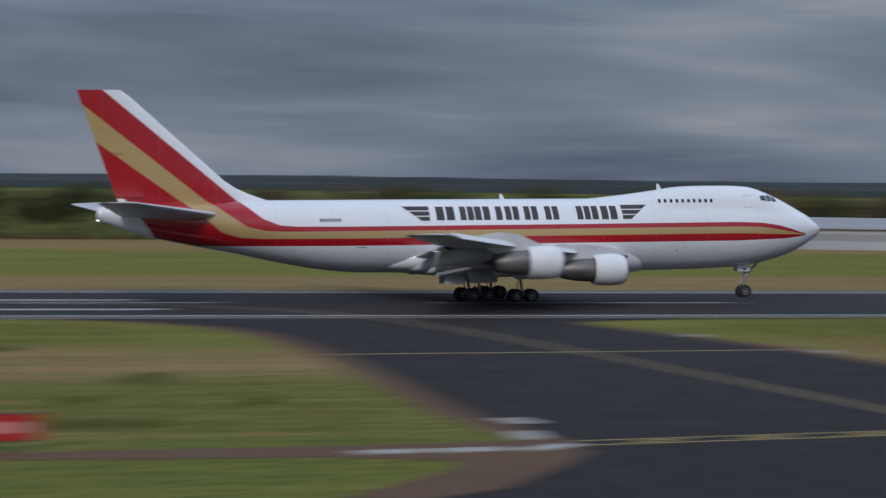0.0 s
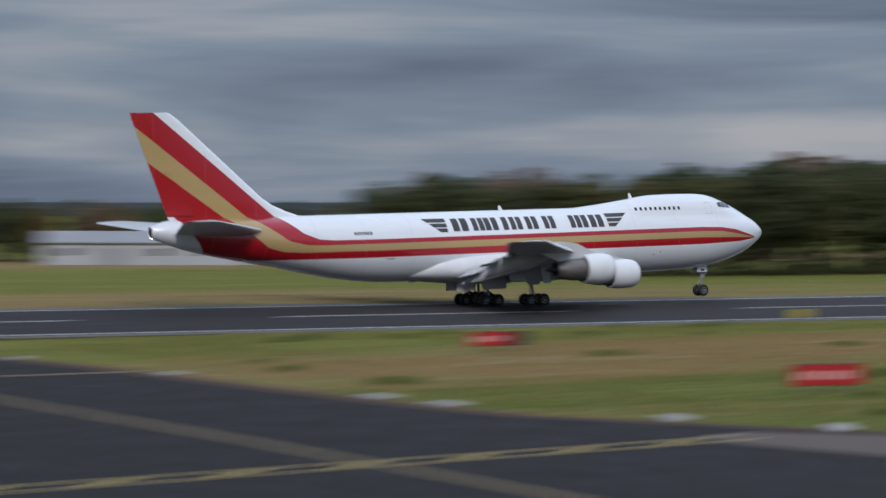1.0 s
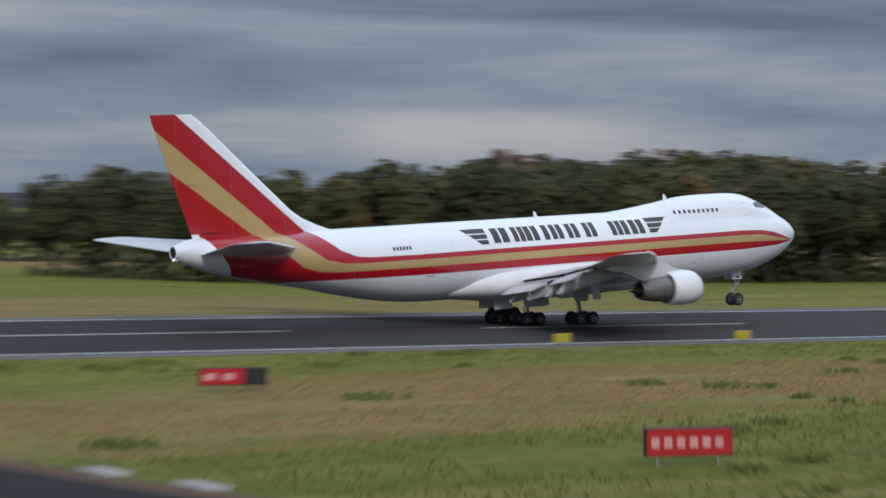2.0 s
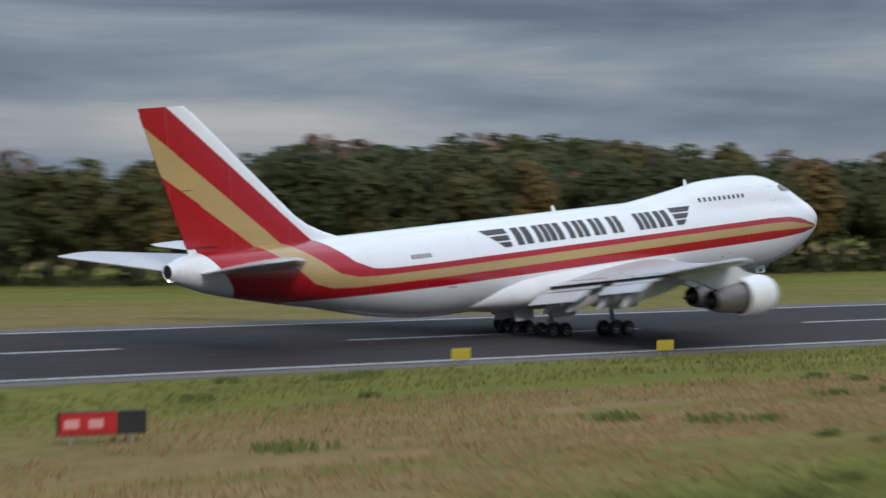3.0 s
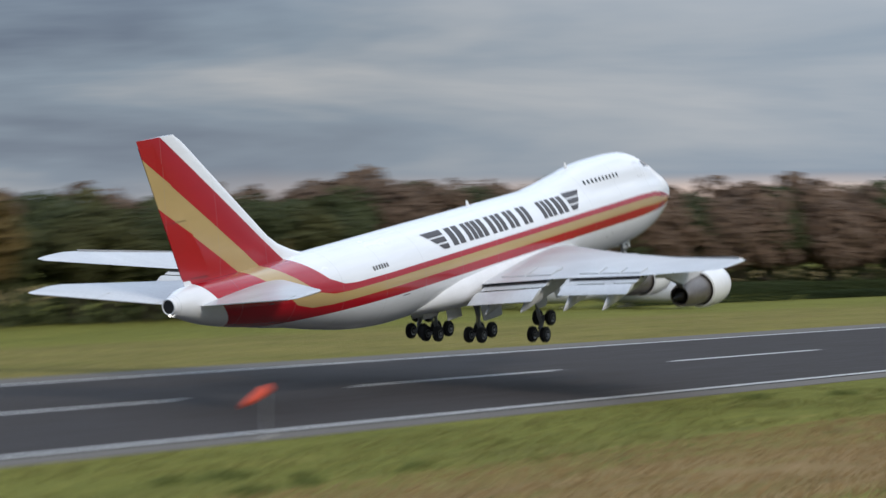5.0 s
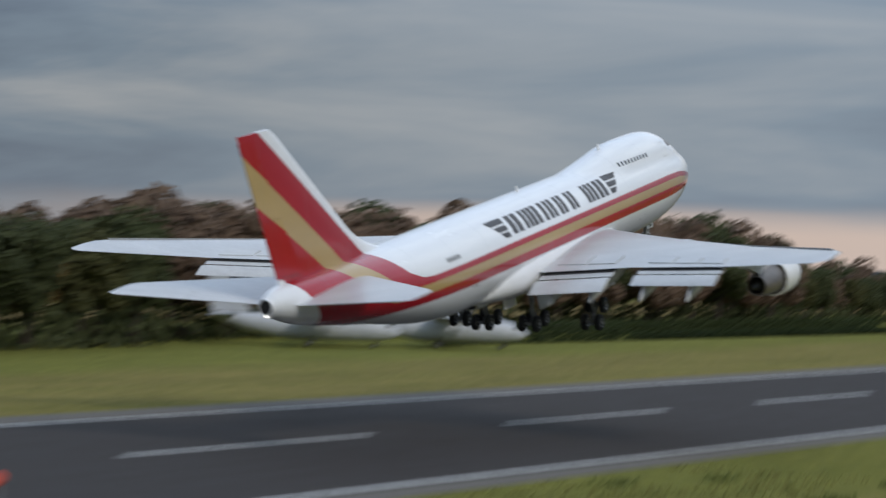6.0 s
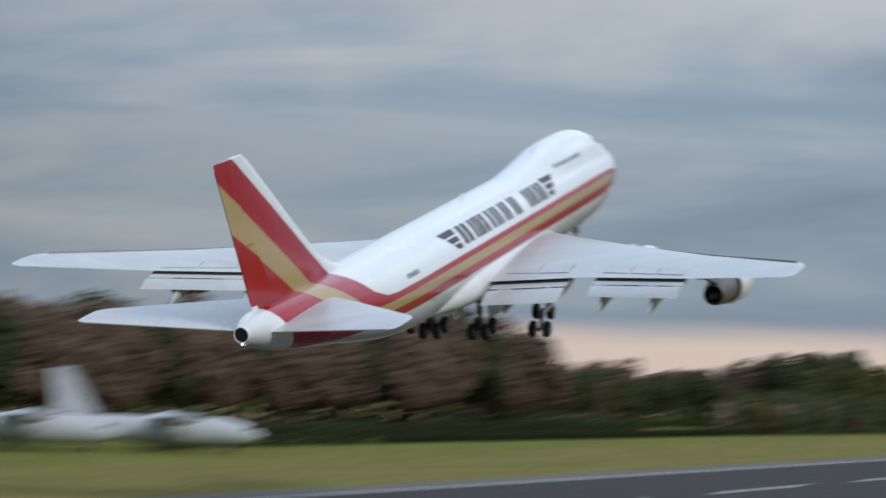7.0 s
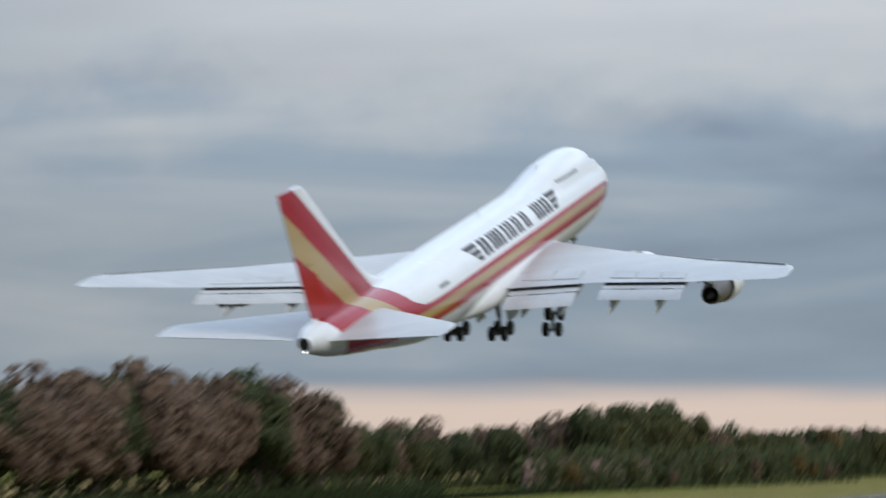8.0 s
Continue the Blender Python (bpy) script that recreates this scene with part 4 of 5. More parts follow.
        part("blade_aerial", bm, MAT["wing_white"], jet)
    for s, z, w, h in ((20.5, 4.4, 0.2, 0.1), (15.0, 4.5, 0.12, 0.12), (14.2, 4.75, 0.1, 0.1), (45.5, 5.05, 0.9, 0.06), (60.5, 7.0, 0.5, 0.08)):
        bm = bmesh.new()
        skin_patch(bm, ((s, z), (s - w, z), (s - w, z + h), (s, z + h)), 0.01, 1)
        part("skin_vent", bm, MAT["dark_gap"], jet)
    return jet


# ---- ground, runway, taxiway ----
def build_ground():
    bm = bmesh.new()
    sheet(bm, [(-4600, -3000), (4600, -3000), (4600, 4500), (-4600, 4500)], -0.06)
    setting("ground", bm, MAT["grass"], "flat airfield grass, green with dry straw-coloured strips", "grass")
    bm = bmesh.new()
    sheet(bm, [(-1500, -25.5), (2500, -25.5), (2500, 27.5), (-1500, 27.5)], -0.02, 0.3)
    setting("runway_shoulder", bm, MAT["shoulder"], "pale concrete shoulder along the runway", "shoulder")
    bm = bmesh.new()
    sheet(bm, [(-1500, -22.5), (2500, -22.5), (2500, 22.5), (-1500, 22.5)], 0.0, 0.3)
    setting("runway", bm, MAT["runway"], "long dark asphalt runway with white markings", "runway")
    # runway paint
    marks = [("edge_line", (-1500, -22.0), (2500, -21.1)), ("edge_line", (-1500, 21.1), (2500, 22.0))]
    for k in range(-6, 22):
        marks.append(("centre_line_dash", (k * 50 + 28, 0.1), (k * 50 + 58, 1.0)))
    marks += [("touchdown_bar", (-9, -12.2), (51, -10.4)), ("touchdown_bar", (-9, 4.4), (51.6, 6.2)), ("touchdown_bar", (-164, -12.2), (-105, -10.4))]
    for name, (x0, y0), (x1, y1) in marks:
        bm = bmesh.new()
        sheet(bm, [(x0, y0), (x1, y0), (x1, y1), (x0, y1)], 0.005)
        setting(name, bm, MAT["road_white"], "worn white runway marking", "marking")


TAXI_L, TAXI_R = 47.0, 87.0


def build_taxiway():
    # soil margin under the taxiway edge, then the asphalt with its rounded mouths
    def outline(g):
        pts = [(40 - 2 * g, -25.6), (46 - g, -29), (51 - g, -37), (52.8 - g, -46), (52.8 - g, -60), (52 - g, -76), (49.8 - g, -98), (48.4 - g, -114), (48.8 - g, -127)]
        pts += [(47.8 - g, -132), (45 - g, -137), (40.5 - g, -144), (30 - g, -152), (-20 - g, -164), (-20 - g, -240), (206 + g, -240), (206 + g, -150 + g), (130, -138 + g)]
        pts += [(104 + g * 0.5, -128 + g), (97 + g, -122), (91.5 + g, -113), (87.5 + g, -106), (86 + g, -98), (84.8 + g, -80), (84 + g, -62), (82 + g, -48)]
        pts += [(80.6 + g * 0.5, -38), (80.4 + g * 0.3, -33.8), (82.5 + g * 0.3, -30), (90, -27.2), (110, -25.6)]
        return pts

    bm = bmesh.new()
    sheet(bm, outline(2.0), -0.03, 0.1)
    setting("soil_margin", bm, MAT["soil"], "bare brown soil along the taxiway edge", "soil")
    bm = bmesh.new()
    sheet(bm, outline(0), -0.005, 0.2)
    setting("taxiway", bm, MAT["taxi"], "dark asphalt taxiway with rounded corners meeting the runway", "taxiway")

    bm = bmesh.new()
    sheet(bm, [(88.5, -119.5), (92, -118.8), (98, -124.5), (106, -129.5), (130, -139.5), (200, -152), (200, -175), (120, -150), (97, -136), (90.5, -131.5), (88.3, -124)], 0.001, 0.05)
    setting("concrete_corner", bm, MAT["concrete"], "worn beige concrete shoulder at the taxiway corner", "shoulder")
    bm = bmesh.new()
    sheet(bm, [(18, -128.4), (30, -127.6), (40, -127.0), (46.5, -126), (48.5, -129), (46, -135.5), (40.6, -143.6), (36, -147), (34, -145.5), (40.8, -136.5), (41.5, -133.5), (36, -131.6), (18, -130.6)], -0.025, 0.05)
    setting("soil_patch", bm, MAT["soil"], "bare brown soil behind the concrete slabs", "soil")

    def stripe(name, pts, width, mat):
        bm = bmesh.new()
        a = [Vector((*p, 0.0)) for p in pts]
        vs = []
        for i, p in enumerate(a):
            d = (a[min(i + 1, len(a) - 1)] - a[max(i - 1, 0)]).normalized()
            nrm = Vector((-d.y, d.x, 0)) * width / 2
            z = 0.006
            vs.append((bm.verts.new((p.x + nrm.x, p.y + nrm.y, z)), bm.verts.new((p.x - nrm.x, p.y - nrm.y, z))))
        for (p, q), (r, s) in zip(vs, vs[1:]):
            bm.faces.new((p, q, s, r))
        setting(name, bm, mat, "worn yellow taxiway line", "marking")

    centre = [(70.6, -205), (70.3, -150), (70.2, -112), (69.3, -68), (68, -42), (66.5, -28), (63, -15), (55, -5), (40, 0.2), (10, 1.0), (-80, 1.0)]
    for off in (-0.24, 0.24):
        stripe("taxi_centre_line", [(x + off, y + off * 0.4 * (x < 64)) for x, y in centre], 0.2, MAT["road_yellow_dim"])
    stripe("holding_line", [(51.5, -69.0), (85.5, -66.5)], 0.55, MAT["road_yellow_dim"])
    # ladder-pattern holding position: two rails and rungs
    def ladder_y(x):
        return -127.8 + (x - 48.8) * 0.16

    for dy in (-0.95, 0.95):
        stripe("holding_rail", [(48.8, ladder_y(48.8) + dy), (90.5, ladder_y(90.5) + dy)], 0.24, MAT["road_yellow"])
    for k in range(7):
        x = 51.5 + k * 5.6
        for dy in (-0.33, 0.33):
            stripe("holding_rung", [(x + dy, ladder_y(x + dy) + dy), (x + dy + 2.4, ladder_y(x + dy + 2.4) + dy)], 0.26, MAT["road_yellow"])


def slab_block(at, turn, size):
    bm = bmesh.new()
    box(bm, (-size[0] / 2, -size[1] / 2, -0.05), (size[0] / 2, size[1] / 2, 0.06), 0.02)
    ob = part("drain_slab", bm, MAT["slab"], None, "", False)
    ob.matrix_world = pose(*at, 0, 0, turn)
    return tagged(ob, "pale weathered concrete drain slab set in the soil edge", "slab", "slabs along the taxiway")


def build_sign(at, turn, width, height, cells, dark=0.0):
    """A low airfield sign: red face with pale bars, black case, two legs."""
    sign = thing("taxiway_sign", "low red airfield sign with pale bars on a black case", "sign", "airfield signs")
    bm = bmesh.new()
    box(bm, (-width / 2, -0.12, 0.35), (width / 2, 0.12, 0.35 + height), 0.03)
    part("case", bm, MAT["sign_black"], sign, "black sign case", False)
    bm = bmesh.new()
    box(bm, (-width / 2 + 0.05, -0.135, 0.40), (width / 2 - 0.05 - dark, -0.118, 0.30 + height))
    part("face", bm, MAT["sign_red"], sign, "red sign face", False)
    free = width - 0.5 - dark
    for k in range(cells):
        bm = bmesh.new()
        x = -width / 2 + 0.25 + free * k / cells
        box(bm, (x, -0.142, 0.35 + height * 0.3), (x + free / cells * 0.62, -0.134, 0.35 + height * 0.68))
        part("letter_bar", bm, MAT["sign_pale"], sign, "pale bar", False)
    for sx in (-0.35, 0.35):
        bm = bmesh.new()
        tube(bm, (sx * width, 0, -0.05), (sx * width, 0, 0.4), 0.05, n=8)
        part("leg", bm, MAT["gear"], sign)
    sign.matrix_world = pose(*at, 0, 0, turn)
    return sign


def build_marker(at):
    """A runway edge marker board on two stubs."""
    mk = thing("distance_marker", "small yellow marker board at the runway edge", "marker", "yellow markers")
    bm = bmesh.new()
    box(bm, (-0.8, -0.06, 0.25), (0.8, 0.06, 0.95), 0.03)
    part("board", bm, MAT["marker_yellow"], mk, "", False)
    for sx in (-0.5, 0.5):
        bm = bmesh.new()
        tube(bm, (sx, 0, -0.05), (sx, 0, 0.3), 0.04, n=6)
        part("stub", bm, MAT["gear"], mk)
    mk.location = at
    return mk


def build_windsock(at):
    ws = thing("windsock", "red windsock on a slim pole in the grass", "windsock", at=at)
    bm = bmesh.new()
    tube(bm, (0, 0, -0.05), (0, 0, 2.9), 0.06, 0.04, 8)
    part("pole", bm, MAT["gear"], ws)
    bm = bmesh.new()
    turned(bm, [(0, 0.32), (-0.8, 0.3), (-1.5, 0.24), (-2.2, 0.16)], "x", 12, (0, 0, 0), caps=False)
    bmesh.ops.rotate(bm, verts=bm.verts[:], cent=(0, 0, 0), matrix=Matrix.Rotation(radians(-22), 3, "Y"))
    bmesh.ops.translate(bm, verts=bm.verts[:], vec=(0, 0, 2.75))
    part("sock", bm, MAT["sock"], ws, "faded red fabric sock")
    bm = bmesh.new()
    box(bm, (-0.3, -0.3, -0.05), (0.3, 0.3, 0.12), 0.02)
    part("footing", bm, MAT["slab"], ws, "", False)
    return ws


# ---- trees ----
def tree_meshes(seed, height, spread, conifer=False, sparse=False):
    """Trunk with limbs, and a crown of many small leaf clumps with gaps."""
    rnd = random.Random(seed)
    tb = bmesh.new()
    tube(tb, (0, 0, -0.2), (rnd.uniform(-0.2, 0.2), rnd.uniform(-0.2, 0.2), height * 0.45), height * 0.024, height * 0.014, 8)
    tube(tb, (0, 0, height * 0.44), (0, 0, height * 0.8), height * 0.014, height * 0.004, 6)
    blobs = []
    if conifer:
        for k in range(12):
            h = height * (0.1 + 0.076 * k)
            blobs.append((Vector((0, 0, h)), spread * (1.05 - 0.082 * k), height * 0.09))
    else:
        blobs.append((Vector((0, 0, height * 0.6)), spread * 0.75, height * 0.3))
        for k in range(9):
            a = k * 2.4 + rnd.uniform(-0.5, 0.5)
            d = spread * rnd.uniform(0.35, 0.75)
            h = height * rnd.uniform(0.34, 0.84)
            r = spread * rnd.uniform(0.3, 0.5) * (1.15 - 0.5 * h / height)
            c = Vector((d * math.cos(a), d * math.sin(a), h))
            blobs.append((c, r, r * rnd.uniform(0.7, 1.0)))
            tube(tb, (0, 0, h * rnd.uniform(0.45, 0.7)), c, height * 0.008, height * 0.003, 5)
    verts, faces = [], []
    count = 420 if sparse else 2300
    weights = [b[1] ** 2 for b in blobs]
    for _ in range(count):
        c, r, rz = rnd.choices(blobs, weights)[0]
        v = Vector((rnd.gauss(0, 1), rnd.gauss(0, 1), rnd.gauss(0, 1))).normalized()
        k = rnd.uniform(0.72, 1.06)
        p = c + Vector((v.x * r * k, v.y * r * k, v.z * rz * k))
        p.z = max(p.z, height * 0.07)
        size = height * rnd.uniform(0.013, 0.030)
        q = (v + Vector((rnd.uniform(-0.7, 0.7), rnd.uniform(-0.7, 0.7), rnd.uniform(-0.3, 0.9)))).normalized().to_track_quat("Z", "Y")
        i = len(verts)
        for ax, ay, az in ((-1, -0.6, -0.2), (0.4, -1, 0.15), (1, 0.5, -0.2), (-0.4, 1, 0.1)):
            verts.append(p + q @ Vector((ax * size * rnd.uniform(0.7, 1.2), ay * size * rnd.uniform(0.7, 1.2), az * size)))
        faces.append((i, i + 1, i + 2, i + 3))
    me = bpy.data.meshes.new("crown")
    me.from_pydata([tuple(v) for v in verts], [], faces)
    return mesh_of("trunk", tb, MAT["bark"]), me


def make_tree(seed, height, spread, leaf, label, conifer=False, sparse=False):
    tr = thing("tree", label, "tree", "trees beyond the runway")
    trunk, crown = tree_meshes(seed, height, spread, conifer, sparse)
    t = new("trunk", trunk)
    t.parent = tr
    crown.materials.append(MAT[leaf])
    c = new("crown", crown)
    c.parent = tr
    return tr


def far_crown(rnd, foot, height, spread, verts, faces):
    """Adds one tree of the woods behind to a joined mesh: a stem and a lumpy crown of leaf clumps."""
    lobes = [(rnd.uniform(-0.5, 0.5) * spread, rnd.uniform(-0.5, 0.5) * spread, height * rnd.uniform(0.35, 0.8), spread * rnd.uniform(0.35, 0.6)) for _ in range(6)]
    lobes.append((0, 0, height * 0.62, spread * 0.7))
    i = len(verts)
    for dx, dy in ((-0.3, 0), (0.3, 0)):
        verts += [(foot.x + dx, foot.y + dy, -0.1), (foot.x + dx * 0.4, foot.y + dy, height * 0.7)]
    faces.append((i, i + 2, i + 3, i + 1))
    for _ in range(760):
        cx, cy, cz, r = rnd.choice(lobes)
        v = Vector((rnd.gauss(0, 1), rnd.gauss(0, 1), rnd.gauss(0, 1))).normalized()
        k = r * rnd.uniform(0.75, 1.05)
        p = Vector((foot.x + cx + v.x * k, foot.y + cy + v.y * k, min(height, max(0.4, cz + v.z * k * 0.9))))
        q = (v + Vector((rnd.uniform(-0.7, 0.7), rnd.uniform(-0.7, 0.7), rnd.uniform(-0.3, 0.9)))).normalized().to_track_quat("Z", "Y")
        size = height * rnd.uniform(0.02, 0.042)
        i = len(verts)
        for ax, ay in ((-1, -0.6), (0.4, -1), (1, 0.5), (-0.4, 1)):
            verts.append(tuple(p + q @ Vector((ax * size, ay * size, 0))))
        faces.append((i, i + 1, i + 2, i + 3))


# belts of trees: line of their feet, row spacing, rows, heights
BELTS = [
    ([(20, 226), (74, 224), (145, 238), (185, 214), (262, 196), (330, 190)], 7, 2, (8.5, 11.5), "mixed"),
    ([(210, 136), (220, 108), (240, 100)], 6.0, 2, (13, 15.5), "green"),
    ([(240, 100), (300, 100), (430, 104)], 6.2, 3, (14.5, 18), "green"),
    ([(296, 122), (350, 124)], 6.0, 2, (18.5, 20.5), "green"),
    ([(430, 112), (520, 120), (600, 112)], 6.6, 3, (17.5, 21.5), "russet"),
    ([(600, 112), (655, 112)], 6.6, 3, (18.5, 23), "russet"),
    ([(662, 124), (740, 120), (820, 104), (960, 64), (1040, 20)], 8.5, 3, (10.5, 14.5), "mixed"),
    ([(755, 98), (812, 88)], 6.5, 2, (15.5, 19), "green"),
    ([(690, 84), (760, 78), (850, 62)], 6.0, 1, (4.5, 8), "mixed"),
]


def build_trees():
    protos = {
        "green": [make_tree(3, 15, 4.6, "leaf_green", "olive-green broadleaf tree with an uneven crown"), make_tree(4, 15, 5.2, "leaf_dark", "dark green broadleaf tree in a dense belt"),
                  make_tree(5, 15, 4.3, "leaf_green", "olive-green broadleaf tree with an uneven crown"), make_tree(6, 15, 4.8, "leaf_dark", "dark green broadleaf tree in a dense belt"),
                  make_tree(7, 15, 4.5, "leaf_gold", "broadleaf tree turning autumn gold")],
        "russet": [make_tree(8, 15, 4.8, "leaf_brown", "russet autumn broadleaf tree in a dense belt"), make_tree(9, 15, 5.0, "leaf_brown", "russet autumn broadleaf tree in a dense belt"),
                   make_tree(10, 15, 4.5, "leaf_dark", "dark green broadleaf tree in a dense belt")],
    }
    bare = make_tree(12, 15, 3.6, "leaf_brown", "thin half-bare autumn tree", sparse=True)
    fir = make_tree(13, 15, 3.0, "leaf_dark", "dark pointed fir tree", conifer=True)
    protos["mixed"] = protos["green"] + protos["russet"] + protos["green"] + [fir, bare]
    used = set()
    rnd = random.Random(21)
    back = {"leaf_green": ([], []), "leaf_dark": ([], []), "leaf_brown": ([], [])}
    for line, step, rows, (h0, h1), mix in BELTS:
        pts = [Vector((*p, 0)) for p in line]
        for row in range(rows):
            for a, b in zip(pts, pts[1:]):
                n = max(1, int((b - a).length / step))
                nrm = Vector((-(b - a).y, (b - a).x, 0)).normalized()
                for k in range(n):
                    p = a.lerp(b, (k + rnd.uniform(0.1, 0.9)) / n) + nrm * (row * 7 + rnd.uniform(-2, 2))
                    src = rnd.choice(protos[mix])
                    h = rnd.uniform(h0, h1) * (1.0 + 0.06 * row) / 15
                    wide = rnd.uniform(0.9, 1.15)
                    m = pose(p.x, p.y, -0.05, 0, 0, rnd.uniform(0, 360))
                    if row > 0:
                        leaf = rnd.choice(("leaf_brown", "leaf_brown", "leaf_dark") if mix == "russet" else ("leaf_green", "leaf_dark", "leaf_dark", "leaf_brown"))
                        far_crown(rnd, p, h * 15, 4.8 * h * wide, *back[leaf])
                        continue
                    if src in used:
                        ob = copy_thing(src, m)
                    else:
                        ob = src
                        ob.matrix_basis = m
                        used.add(src)
                    ob.scale = (h * wide, h * wide, h)
    for leaf, (bv, bf) in back.items():
        me = bpy.data.meshes.new("woodland")
        me.from_pydata(bv, [], bf)
        me.materials.append(MAT[leaf])
        tagged(new("woodland", me), "dense autumn woodland behind the front row of trees", "woodland", "", "stuff")
    for src in [o for group in protos.values() for o in group] + [fir, bare]:
        if src not in used:
            used.add(src)
            src.matrix_basis = pose(rnd.uniform(640, 900), 150, -0.05)
    # undergrowth that closes the foot of the belts
    verts, faces = [], []
    for line, step, rows, hh, mix in BELTS:
        pts = [Vector((*p, 0)) for p in line]
        for a, b in zip(pts, pts[1:]):
            n = int((b - a).length * 16)
            nrm = Vector((-(b - a).y, (b - a).x, 0)).normalized()
            for k in range(n):
                p = a.lerp(b, rnd.random()) + nrm * rnd.uniform(-2.5, 8)
                p.z = rnd.random() ** 1.3 * (8.5 if hh[1] < 13 else 5.0)
                size = rnd.uniform(0.3, 0.75)
                q = Euler((rnd.uniform(0, 6), rnd.uniform(0, 6), rnd.uniform(0, 6))).to_quaternion()
                i = len(verts)
                for ax, ay in ((-1, -0.6), (0.4, -1), (1, 0.3), (-0.2, 1)):
                    v = p + q @ Vector((ax * size, ay * size, rnd.uniform(-0.2, 0.2) * size))
                    v.z = max(v.z, -0.05)
                    verts.append(tuple(v))
                faces.append((i, i + 1, i + 2, i + 3))
    me = bpy.data.meshes.new("undergrowth")
    me.from_pydata(verts, [], faces)
    me.materials.append(MAT["leaf_dark"])
    tagged(new("undergrowth", me), "dense dark undergrowth at the foot of the trees", "bushes", "", "stuff")


def build_distance():
    """Low wooded ridges right round the horizon."""
    rnd = random.Random(5)
    for k, (r, h, y0) in enumerate(((1500, 7.5, 0), (2300, 8.5, 0), (3400, 11, 0))):
        bm = bmesh.new()
        n = 420
        prev = None
        for i in range(n + 1):
            a = -0.7 + (math.pi + 1.4) * i / n
            x, y = 250 + r * math.cos(a), r * math.sin(a)
            z = h * (0.62 + 0.5 * noise.noise(Vector((i * 0.045, k * 7.0, 0))) + 0.16 * noise.noise(Vector((i * 0.5, k * 3.0, 2))))
            cur = [bm.verts.new((x, y, -1)), bm.verts.new((x * 1.004, y * 1.004, z)), bm.verts.new((x * 1.12, y * 1.12, z * 0.9)), bm.verts.new((x * 1.15, y * 1.15, -1))]
            if prev:
                for j in range(3):
                    bm.faces.new((prev[j], cur[j], cur[j + 1], prev[j + 1]))
            prev = cur
        setting("far_ridge", bm, MAT["hill"], "low wooded ridge along the horizon", "hill", True)


def build_hedge(a, b, height, depth):
    rnd = random.Random(int(a[0]))
    a, b = Vector((*a, 0)), Vector((*b, 0))
    verts, faces = [], []
    for k in range(int((b - a).length * 75)):
        p = a.lerp(b, rnd.random())
        p += Vector((rnd.uniform(-1, 1) * depth / 2, rnd.uniform(-1, 1) * depth / 2, rnd.random() * height))
        size = rnd.uniform(0.1, 0.28)
        q = Euler((rnd.uniform(0, 6), rnd.uniform(0, 6), rnd.uniform(0, 6))).to_quaternion()
        i = len(verts)
        for ax, ay in ((-1, -0.6), (0.4, -1), (1, 0.3), (-0.2, 1)):
            v = p + q @ Vector((ax * size, ay * size, 0))
            v.z = max(v.z, -0.05)
            verts.append(tuple(v))
        faces.append((i, i + 1, i + 2, i + 3))
    me = bpy.data.meshes.new("hedge")
    me.from_pydata(verts, [], faces)
    me.materials.append(MAT["hedge"])
    return tagged(new("hedge", me), "clipped dark green hedge beside the field", "hedge", "", "stuff")


def build_shed(at, size, turn, wall="cladding"):
    """A long low airfield building with a pitched roof, doors and windows."""
    w, d, h = size
    sh = thing("airfield_shed", "long low pale airfield building with a shallow grey roof", "building", "airfield buildings")
    bm = bmesh.new()
    box(bm, (-w / 2, -d / 2, -0.1), (w / 2, d / 2, h))
    part("wall", bm, MAT[wall], sh, "", False)
    bm = bmesh.new()
    e = 0.5
    loft(bm, [[(x, -d / 2 - e, h), (x, 0, h + d * 0.14), (x, d / 2 + e, h), (x, d / 2 + e, h - 0.2), (x, 0, h + d * 0.14 - 0.2), (x, -d / 2 - e, h - 0.2)] for x in (-w / 2 - e, w / 2 + e)])
    part("roof", bm, MAT["roofing"], sh, "grey pitched roof", False)
    n = max(2, int(w / 7))
    for k in range(n):
        x = -w / 2 + (k + 0.5) * w / n
        if k % 3 == 1:
            bm = bmesh.new()
            box(bm, (x - 1.6, -d / 2 - 0.06, 0), (x + 1.6, -d / 2 + 0.02, h * 0.72), 0.02)
            part("door", bm, MAT["roofing"], sh, "grey sliding door", False)
        else:
            bm = bmesh.new()
            box(bm, (x - 1.1, -d / 2 - 0.05, h * 0.4), (x + 1.1, -d / 2 + 0.02, h * 0.72), 0.02)
            part("window", bm, MAT["glass"], sh, "", False)
    sh.matrix_world = pose(*at, 0, 0, turn)
    return sh


